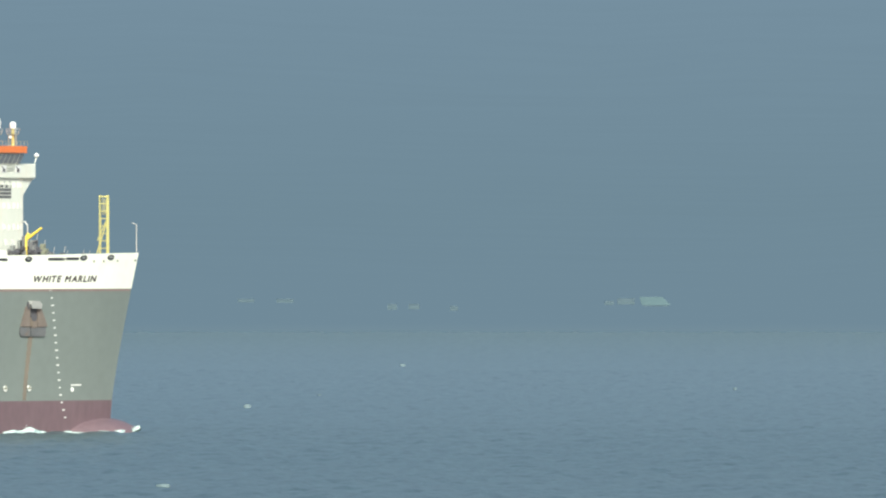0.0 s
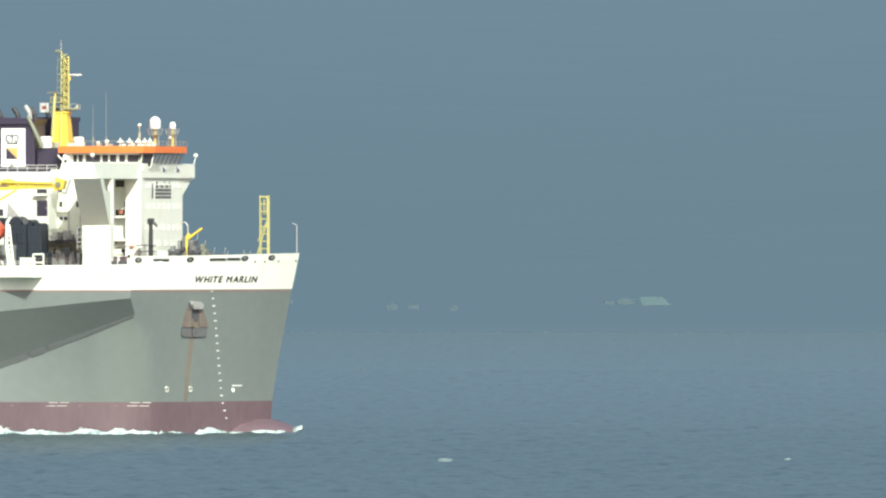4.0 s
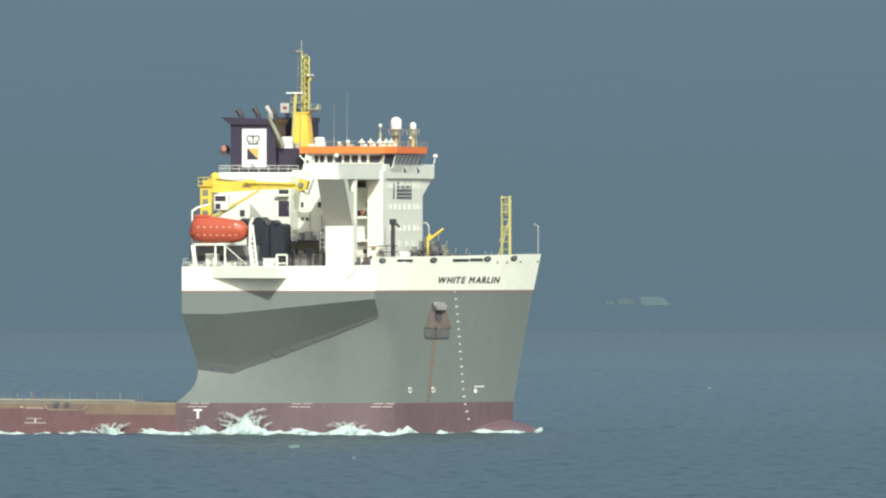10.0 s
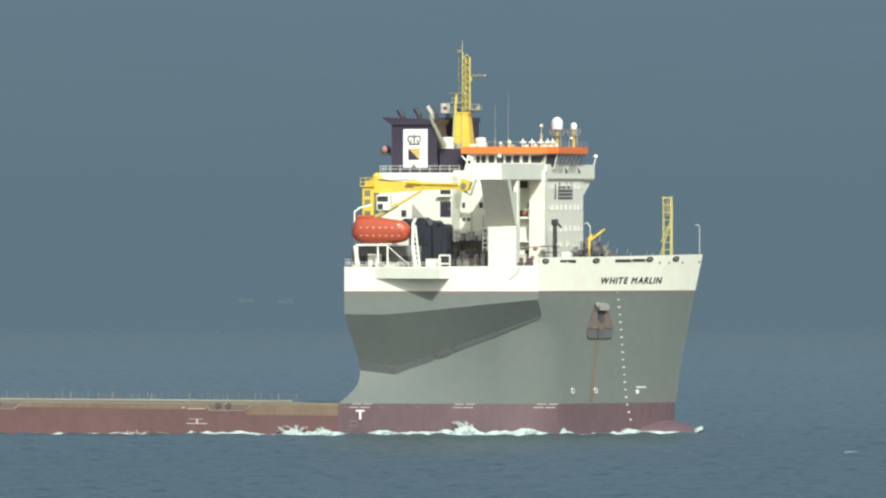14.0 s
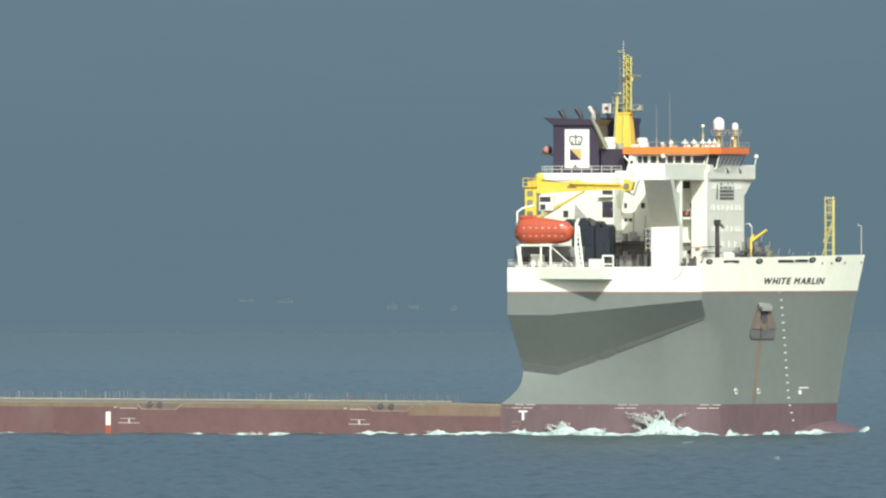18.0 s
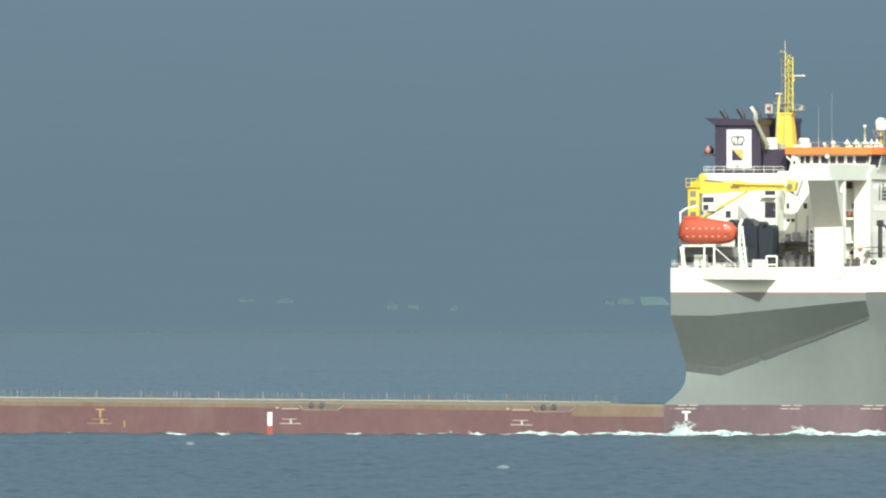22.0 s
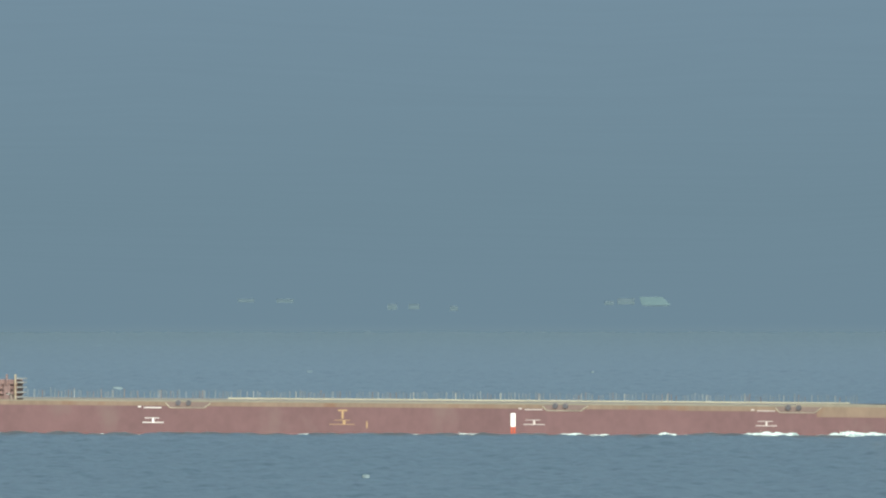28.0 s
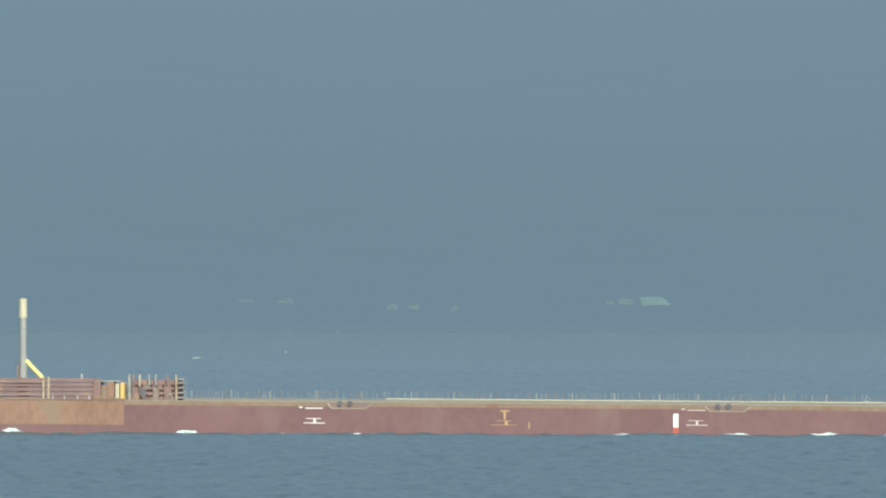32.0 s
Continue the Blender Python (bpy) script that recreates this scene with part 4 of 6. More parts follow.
# ---- lifeboat and its davits ----
def lifeboat_shell():
    """Closed boat: nearly upright ends, a roof that slopes down forward, and a rounded keel."""
    bm = bmesh.new()
    n, ring = 22, []
    for i in range(n + 1):
        u = -1 + 2 * i / n
        full = max(0.015, 1 - abs(u) ** 7) ** 0.5
        w, low = 1.45 * full, -1.75 * max(0.02, 1 - abs(u) ** 4) ** 0.4
        top = (1.7 if u < -0.15 else 1.7 - 0.62 * (u + 0.15)) * max(0.05, 1 - abs(u) ** 9) ** 0.5 - (0.35 if u > 0.75 else 0.0)
        line = []
        for k in range(18):
            a = 2 * math.pi * k / 18
            c, q = math.cos(a), math.sin(a)
            z = (top if q > 0 else -low) * math.copysign(abs(q) ** 0.62, q)
            line.append(bm.verts.new((u * 4.0 + 0.12 * q, w * math.copysign(abs(c) ** 0.7, c), z)))
        ring.append(line)
    for a, b in zip(ring, ring[1:]):
        for k in range(18):
            bm.faces.new((a[k], b[k], b[(k + 1) % 18], a[(k + 1) % 18]))
    bm.faces.new(ring[0][::-1])
    bm.faces.new(ring[-1])
    bmesh.ops.recalc_face_normals(bm, faces=bm.faces)
    return bm


boat = empty("lifeboat", "closed orange-red lifeboat hanging in white davits", "lifeboat")
riders.append((boat, on_ship(5.5, 29.0, 26.5)))
shell = smooth(part("shell", lifeboat_shell(), BOAT, boat))
part("rubbing_strake", box(-3.2, 3.2, 1.38, 1.48, -0.35, -0.2), BOAT, boat)
for i in range(7):
    part("grab_loop", box(-2.6 + i * 0.85, -2.35 + i * 0.85, 1.44, 1.5, 0.28, 0.36), DECAL_WHITE, boat)
    part("grab_loop", box(-2.6 + i * 0.85, -2.35 + i * 0.85, 1.40, 1.46, -0.75, -0.68), DECAL_WHITE, boat)
part("hatch", box(2.35, 2.75, 0.9, 1.42, 0.55, 0.8, 0.08), DECAL_WHITE, boat)
part("cockpit", box(-3.3, -1.2, -0.9, 0.9, 1.4, 1.95, 0.2), BOAT, boat)
part("keel_band", box(-3.5, 3.3, 1.2, 1.44, -0.62, -0.5), BOAT, boat)
davit = empty("boat_davit", "white steel davit frame under the lifeboat", "davit")
riders.append((davit, on_ship(0, 0, ZD)))
for x in (2.2, 10.0):
    b = 0.0 if x > 5 else 3.0
    x0, x = x, x - 0.25 * b
    bm = add_pipe(bmesh.new(), [V(x - 0.2, 28.2 - b, 1.0), V(x, 30.4 - b, 3.6), V(x, 30.2 - b, 6.6), V(x - 0.3, 28.0 - b, 7.2)], 0.2)
    x = x0
    part("davit_arm", bm, WHITE, davit)
    bm = bar(V(x - 0.3, 27, 0), V(x, 30.2, 3.6), 0.28)
    add_bar(bm, V(x + 0.5, 30.4, 0), V(x, 30.4, 3.6), 0.24)
    part("davit_leg", bm, WHITE, davit)
bm = add_pipe(bmesh.new(), [V(1.3, 27.4, 4.0), V(1.3, 27.4, 8.2), V(2.0, 27.1, 8.7), V(3.3, 26.1, 9.1)], 0.12)
part("fall_pipe", bm, WHITE, davit)
part("cradle_beam", box(2.3, 6.6, 29.8, 30.2, 3.75, 4.0), WHITE, davit)
for x in (2.4, 5.2, 6.5):
    part("cradle_post", bar(V(x, 30, 0), V(x, 30, 3.8), 0.13), WHITE, davit)
part("davit_rail", bar(V(11.1, 30.4, 0), V(10.3, 30.2, 6.4), 0.14), WHITE, davit)
for i in range(9):
    part("davit_rung", bar(V(9.9, 30.3, 0.6 + i * 0.62), V(10.95 - i * 0.07, 30.3, 0.6 + i * 0.62), 0.08), WHITE, davit)
part("brace", bar(V(6.6, 29.8, 3.6), V(9.4, 29.8, 1.2), 0.09), STEEL, davit)

part("boat_store", box(0.6, 9.4, 20.0, 26.2, ZD, 24.4, 0.1), POST, ship, "grey store under the boat deck")
for x in (1.2, 4.3, 7.4):
    part("store_door", box(x, x + 1.3, 26.2, 26.26, ZD + 0.3, ZD + 2.4), DARK, ship)
# clutter by the boat deck rail
for x, w, h, s, mt, nm, lb in ((3.3, 1.6, 2.6, 27.5, WHITE, "deck_locker", "white steel deck locker by the rail"), (6.2, 1.4, 1.2, 30.2, WHITE, "life_raft_canister", "white life raft canister on the rail"),
                               (2.0, 1.2, 1.2, 30.4, WHITE, "life_raft_canister", "white life raft canister on the rail"), (11.4, 1.8, 2.0, 28.5, WHITE, "deck_locker", "white steel deck locker by the rail")):
    t = empty(nm, lb, nm.replace("_", " ").split()[0] + " box" if nm == "deck_locker" else "life raft")
    part("body", box(0, w, -0.6, 0.6, 0, h, 0.08), mt, t)
    part("lid", box(-0.04, w + 0.04, -0.64, 0.64, h, h + 0.08), mt, t)
    riders.append((t, on_ship(x, s, ZD)))
random.seed(77)
for i in range(18):
    x = 1.9 + i * 0.48 + random.uniform(-0.15, 0.15)
    h = random.uniform(0.5, 1.7)
    t = empty("deck_gear", "small deck gear standing by the boat deck rail", "deck gear", "gear along the boat deck rail")
    mt = random.choice((STEEL, PALE, BROWN, WHITE, PINK, DULL_ORANGE, POST))
    if i % 3:
        part("body", box(-0.3, random.uniform(0.1, 0.4), -0.3, 0.3, 0, h, 0.06), mt, t)
        part("lid", box(-0.34, 0.2, -0.34, 0.34, h, h + 0.06), STEEL, t)
    else:
        part("post", bar((0, 0, 0), (0, 0, h + 0.5), 0.09), mt, t)
        part("head", add_ball(bmesh.new(), (0, 0, h + 0.55), 0.2, (1, 1, 0.8), 10), mt, t)
    riders.append((t, on_ship(x, random.uniform(28.6, 30.6), ZD)))
frame_stand = empty("ladder_frame", "white tubular frame at the ship's rail", "frame")
riders.append((frame_stand, on_ship(13.6, 30.3, ZD)))
for a, b in (((0, 0, 0), (0, 0, 2.5)), ((1.4, 0, 0), (1.4, 0, 2.5)), ((0, 0, 2.5), (1.4, 0, 2.5)), ((0, 0, 1.4), (1.4, 0, 1.4))):
    part("tube", bar(a, b, 0.12), WHITE, frame_stand)

# dark winch house amidships on the boat deck
winch_house = empty("winch_block", "dark navy machinery block with drums on top", "machinery")
riders.append((winch_house, on_ship(7.7, 22.0, ZD)))
part("body", box(0, 3.0, -2, 2, 0.6, 6.4, 0.15), INK, winch_house)
part("body", box(3.0, 5.0, -1.8, 1.8, 0.4, 6.2, 0.15), INK, winch_house)
for x, z, r in ((-0.5, 6.7, 0.6), (1.5, 6.7, 0.75), (3.2, 6.5, 0.55), (4.5, 6.1, 0.5)):
    part("drum", bar((x, -1.6, z), (x, 1.6, z), r, None, 14), INK, winch_house)
part("fin", prism([V(0.1, 1.0, 7.2), V(2.0, 1.0, 7.2), V(0.2, 1.0, 9.2)], (0, 0.3, 0)), STEEL, winch_house)
for i in range(8):
    part("cleat", box(-0.12, 0.02, -2.06, -1.9, 1.0 + i * 0.62, 1.25 + i * 0.62), STEEL, winch_house)
for x, z, w, h in ((0.3, 1.2, 0.9, 1.6), (1.6, 1.0, 1.0, 2.2), (0.4, 3.6, 1.1, 1.8), (1.9, 3.9, 0.8, 1.5), (3.3, 1.2, 0.8, 3.0), (4.4, 2.0, 0.7, 2.6)):
    part("cover_plate", box(x, x + w, 2.0 if x < 3 else 1.8, 2.12 if x < 3 else 1.92, z, z + h, 0.04), INK, winch_house)
part("wall_pipe", bar(V(4.3, 2.1, 0.6), V(4.3, 2.1, 2.2), 0.09), PALE, winch_house)
part("drum_flange", bar((-0.9, -1.2, 6.5), (-0.9, 1.2, 6.5), 0.62, None, 14), INK, winch_house)
part("fan", bar((2.9, -1.9, 6.8), (2.9, -1.6, 6.8), 0.4, None, 14), DARK, winch_house)
part("side_box", box(4.9, 5.7, -1.0, 1.2, 0, 2.6, 0.1), INK, winch_house)
# dark passage and gear beside the house
part("gallery_deck", box(9.5, 18.8, 9.7, 15.6, 24.7, 25.1), DARK, ship)
for x, z, w, h, m in ((11.4, 25.1, 0.5, 1.0, POST), (12.6, 25.1, 0.9, 0.7, STEEL), (14.3, 25.1, 0.7, 1.5, POST), (15.2, 25.1, 1.1, 0.9, STEEL), (16.6, 25.1, 0.6, 1.9, POST)):
    part("vent_box", box(x, x + w, 11.0, 12.2, z, z + h, 0.05), m, ship)
for x in (12.3, 13.9, 16.2, 17.4):
    part("wall_pipe", bar(V(x, 9.85, 25.1), V(x, 9.85, 29.0 - 0.3 * (x - 12)), 0.07, None, 6), STEEL, ship)
random.seed(41)
for i in range(12):
    x = 12.2 + i * 0.52
    h = random.uniform(1.2, 3.4)
    part("passage_gear", box(x, x + random.uniform(0.35, 0.9), 18.0, 19.0 + random.uniform(0, 0.8), ZD, ZD + h, 0.05), random.choice((PALE, POST, SLATE, POST, STEEL, STEEL)), ship)
railing([V(9.5, 15.5, 25.1), V(18.8, 15.5, 25.1)], 1.0, 1.2, STEEL)
part("passage_wall", box(10.8, 18.6, 9.7, 9.85, ZD, 24.7), WHITE, ship)
for x in (10.5, 12.4, 15.0):
    part("locker", box(x, x + 1.2, 10.5, 12.0, ZD, 22.8, 0.06), STEEL, ship)
random.seed(14)
for i in range(15):
    x, q = 10.0 + i * 0.58, random.uniform(12.5, 19.5)
    h = random.uniform(1.4, 3.6)
    part("pipe_stand", bar(V(x, q, ZD), V(x, q, ZD + h), random.uniform(0.07, 0.2), None, 8), random.choice((SLATE, STEEL, DARK, WHITE)), ship)
for x, z, w, h in ((10.4, 25.3, 0.7, 0.7), (11.6, 25.2, 1.2, 0.5), (13.4, 25.3, 0.8, 1.0), (15.6, 25.3, 1.4, 0.6), (17.2, 25.3, 0.6, 1.1)):
    part("gallery_box", box(x, x + w, 15.0, 16.2, z, z + h, 0.05), random.choice((SLATE, STEEL, DARK)), ship)
for i in range(4):
    part("small_lamp", box(11.2 + i * 0.42, 11.45 + i * 0.42, 17.5, 17.6, 24.95, 25.2), DECAL_WHITE, ship)
bm = bmesh.new()
for i in range(5):
    add_bar(bm, V(18.4, 24.3, 24.2 + i * 0.62), V(17.8, 24.3, 24.2 + i * 0.62), 0.07)
for q in (18.4, 17.8):
    add_bar(bm, V(q, 24.3, 23.8), V(q, 24.3, 27.0), 0.06)
part("leg_ladder", bm, STEEL, ship)
railing([V(14.5, 31.2, 21.75), V(19.5, 31.2, 21.8)], 0.9, 1.2, PINK)
railing([V(1.2, 31.3, 21.7), V(1.2, 20, 21.7)], 1.0, 1.4)
railing([V(1.2, 31.3, 21.7), V(14.0, 31.3, 21.7)], 0.6, 1.4, DECAL_WHITE)
part("drain_pipe", add_pipe(bmesh.new(), [V(24.65, BEAM + 0.04, 21.7), V(24.65, BEAM + 0.04, 21.35), V(24.42, BEAM + 0.04, 20.83), V(23.28, BEAM + 0.04, 20.02)], 0.05), POST, ship)

# boat platform: a wedge that swells out of the white side
bm = bmesh.new()
add_prism(bm, [V(5.2, BEAM, 20.2), V(14.85, BEAM + 3.4, 20.2), V(15.3, BEAM, 20.2)], (0, 0, 1.45))
part("boat_platform", bm, WHITE, ship, "white boat platform standing out of the side")
for x, s in ((23.2, 25.0), (23.9, 24.4), (24.6, 25.2)):
    t = empty("fire_hydrant", "red fire hydrant and hose box on deck", "hydrant", "fire gear on the forecastle")
    part("body", bar((0, 0, 0), (0, 0, 2.0), 0.3, 0.25, 10), RED, t)
    part("cap", add_ball(bmesh.new(), (0, 0, 2.05), 0.32, (1, 1, 0.6), 10), RED, t)
    part("hose_box", box(-0.35, 0.35, 0.25, 0.6, 0.5, 1.6, 0.05), DARK, t)
    riders.append((t, on_ship(x, s, ZD)))

# white swan-neck pipe in front of the house
part("capstan_cover", box(25.0, 26.2, 10.5, 12.0, ZD, 23.6, 0.15), WHITE, ship)
part("swan_neck", add_pipe(bmesh.new(), [V(25.75, 0, ZD), V(25.75, 0, 26.9), V(25.4, 0, 27.4), V(24.9, 0, 27.3)], 0.09), STEEL, ship)

# ---- foredeck ----
post = empty("stores_crane", "dark slim stores crane with a short folded arm", "crane")
riders.append((post, on_ship(24.2, 12.0, ZD)))
part("column", bar((0, 0, 0), (0, 0, 6.6), 0.34, 0.28, 12), BLACK, post)
part("arm", bar((0, 0, 7.0), (0.9, 0, 6.1), 0.22, 0.16, 8), BLACK, post)
part("head", box(-0.4, 0.4, -0.4, 0.4, 6.4, 7.2, 0.1), BLACK, post)
for z in (2.8, 3.6):
    part("platform", box(-1.8, 0.5, -0.5, 0.5, z, z + 0.12), BLACK, post)
winch_crane = empty("deck_crane", "small yellow deck crane with a raised arm", "crane")
riders.append((winch_crane, on_ship(26.1, 2.0, ZD)))
part("column", bar((0, 0, 0), (0, 0, 4.6), 0.26, 0.2, 12), YELLOW, winch_crane)
part("arm", bar((0, 0, 4.3), (2.2, 0, 5.9), 0.22, 0.14, 8), YELLOW, winch_crane)
part("arm", bar((-0.3, 0, 4.0), (0.4, 0, 5.2), 0.2, 0.2, 8), YELLOW, winch_crane)
random.seed(8)
for i in range(26):
    x = 24.2 + i * 0.42
    h = 2.2 * math.exp(-((i - 4.5) / 6.0) ** 2) + 2.3 + random.uniform(0, 0.5)
    t = empty("mooring_winch", "dark mooring machinery on the foredeck", "winch", "foredeck machinery")
    riders.append((t, on_ship(x, 1.0 + random.uniform(-2, 2), ZD)))
    mt = random.choice((CROWN, POST, OLIVE, CROWN, SLATE))
    part("frame", box(-0.28, 0.2, -0.6, 0.6, 0, h * random.uniform(0.84, 1.0), 0.06), mt, t)
    part("side_frame", box(0.2, 0.34, -0.6, 0.6, 0, h * random.uniform(0.6, 0.85), 0.03), random.choice((DARK, POST)), t)
    part("drum", bar((-0.2, -0.9, h * 0.66), (0.5, 0.9, h * 0.66), 0.32, None, 10), DARK, t)
    if i % 3 == 0:
        part("lever", bar((0, 0, h * 0.7), (0.3, 0, h + 0.5), 0.04), STEEL, t)

fm = empty("foremast", "yellow lattice foremast with a ladder and raking stay", "mast")
riders.append((fm, on_ship(36.28, 0.0, ZD)))
for x, s in ((-0.55, 0.3), (0.5, 0.3), (0.5, -0.3), (-0.55, -0.3)):
    part("leg", bar(V(x, s, 0), V(x, s, 10.2), 0.07 if x < 0 else 0.11), WORN_YELLOW, fm)
for i in range(8):
    z = 3.2 + i * 0.98
    bm = bar(V(-0.55, 0.3, z), V(0.5, 0.3, z), 0.06)
    add_bar(bm, V(0.5, 0.3, z), V(0.5, -0.3, z), 0.06)
    add_bar(bm, V(-0.55, -0.3, z), V(0.5, -0.3, z), 0.06)
    part("rung", bm, WORN_YELLOW, fm)
part("stay", bar(V(-1.7, 0.4, 0), V(0.4, 0.3, 6.5), 0.08), WORN_YELLOW, fm)
part("stay", bar(V(-0.8, 0.4, 4.2), V(0.5, 0.4, 7.0), 0.07), WORN_YELLOW, fm)
part("top_frame", box(-0.65, 0.6, -0.35, 0.35, 9.9, 9.98), WORN_YELLOW, fm)
part("lamp_box", box(-0.2, 0.35, -0.3, 0.3, 7.6, 9.7, 0.05), OLIVE, fm)
jack = empty("jackstaff", "thin white staff at the stem with a small lamp arm", "staff")
riders.append((jack, on_ship(39.55, -4.0, 23.0)))
part("pole", bar((0, 0, 0), (0, 0, 4.0), 0.085, 0.07), STEEL, jack)
part("lamp_arm", bar((0, 0, 4.0), (-0.6, 0, 4.25), 0.06), STEEL, jack)


# ---- fittings on the bow plating ----
def ring_on_bow(s, z, r, name, material):
    x, q = bow_at(s, z, 0.02)
    x2, q2 = bow_at(s, z, 0.10)
    bm = bar(V(x, q, z), V(x2, q2, z), r, None, 18)
    return part(name, bm, material, ship)


def patch_on_bow(s0, s1, z0, z1, name, material, out=0.03, n=6, parent=None):
    bm = bmesh.new()
    for i in range(n):
        a, b = s0 + (s1 - s0) * i / n, s0 + (s1 - s0) * (i + 1) / n
        pts = [V(*bow_at(q, z, o), z) for q, z, o in ((a, z0, out), (b, z0, out), (b, z1, out), (a, z1, out))]
        bm.faces.new([bm.verts.new(p) for p in pts])
    bmesh.ops.remove_doubles(bm, verts=bm.verts, dist=1e-4)
    bmesh.ops.solidify(bm, geom=bm.faces, thickness=0.02)
    return part(name, bm, material, parent or ship)


def oval_on_bow(s, z, along, up, out, name, material, parent=None):
    bm = bmesh.new()
    face = [V(*bow_at(s + along * math.cos(k * math.pi / 9), z + up * math.sin(k * math.pi / 9), out), z + up * math.sin(k * math.pi / 9)) for k in range(18)]
    root = [V(*bow_at(s + along * math.cos(k * math.pi / 9), z + up * math.sin(k * math.pi / 9), -0.02), z + up * math.sin(k * math.pi / 9)) for k in range(18)]
    a, b = [bm.verts.new(p) for p in face], [bm.verts.new(p) for p in root]
    bm.faces.new(a)
    for k in range(18):
        j = (k + 1) % 18
        bm.faces.new((a[j], a[k], b[k], b[j]))
    bmesh.ops.recalc_face_normals(bm, faces=bm.faces)
    return part(name, bm, material, parent or ship)


for s, z in ((30.11, 22.45), (20.73, 22.5), (10.97, 22.65), (6.1, 22.72)):
    lead = oval_on_bow(s, z, 0.62, 0.36, 0.09, "fairlead", BLACK)
    oval_on_bow(s + 0.05, z + 0.02, 0.26, 0.15, 0.12, "fairlead_roller", POST, lead)
for s0, s1, z in ((27.25, 24.62, 22.45), (17.1, 14.5, 22.5), (14.0, 11.95, 22.55)):
    patch_on_bow(s0, s1, z - 0.17, z + 0.17, "mooring_slot", BLACK, 0.085)
    ring_on_bow(s0, z, 0.17, "slot_end", BLACK)
    ring_on_bow(s1, z, 0.17, "slot_end", BLACK)
for s, z in ((9.0, 22.2), (7.25, 22.2), (4.5, 22.25), (0.5, 22.3)):
    ring_on_bow(s, z, 0.15, "scupper", OLIVE)
# draught marks down the bow
for i in range(18):
    f = i / 17
    z = 18.4 + (1.7 - 18.4) * f
    s = 15.7 - 6.2 * f ** 0.9
    w = 0.17 if i % 2 else 0.24
    patch_on_bow(s + w, s - w, z - 0.085, z + 0.085, "draught_mark", DECAL_WHITE, 0.03, 1)
for s in (21.1, 16.62):
    o = ring_on_bow(s, 5.58, 0.4, "thruster_mark", DECAL_WHITE)
    patch_on_bow(s + 0.1, s - 0.1, 5.15, 6.0, "mark_cross", OLIVE, 0.13, 1, o)
    patch_on_bow(s + 0.5, s - 0.5, 5.5, 5.66, "mark_cross", OLIVE, 0.13, 2, o)
ring_on_bow(8.5, 5.35, 0.3, "bulb_mark", DECAL_WHITE)
patch_on_bow(8.8, 6.9, 5.85, 6.02, "bulb_mark", DECAL_WHITE, 0.03, 2)


def build_streak():
    """Rust that has run down from the anchor."""
    bm = bmesh.new()
    last = None
    for i in range(25):
        f = i / 24
        z = 12.6 + (4.0 - 12.6) * f
        s = 17.8 - 0.55 * f
        w = 0.40 - 0.08 * f + 0.06 * math.sin(i * 2.1)
        row = [bm.verts.new(V(*bow_at(q, z, 0.025), z)) for q in (s + w, s, s - w)]
        if last:
            bm.faces.new((last[0], last[1], row[1], row[0]))
            bm.faces.new((last[1], last[2], row[2], row[1]))
        last = row
    return part("rust_streak", bm, STREAK, ship, "brown rust streak run down from the anchor")


build_streak()


def at_anchor(u, v, w):
    z = 14.7 + v
    return V(*bow_at(18.02 + 0.27 * v - 1.25 * u, z, w), z)


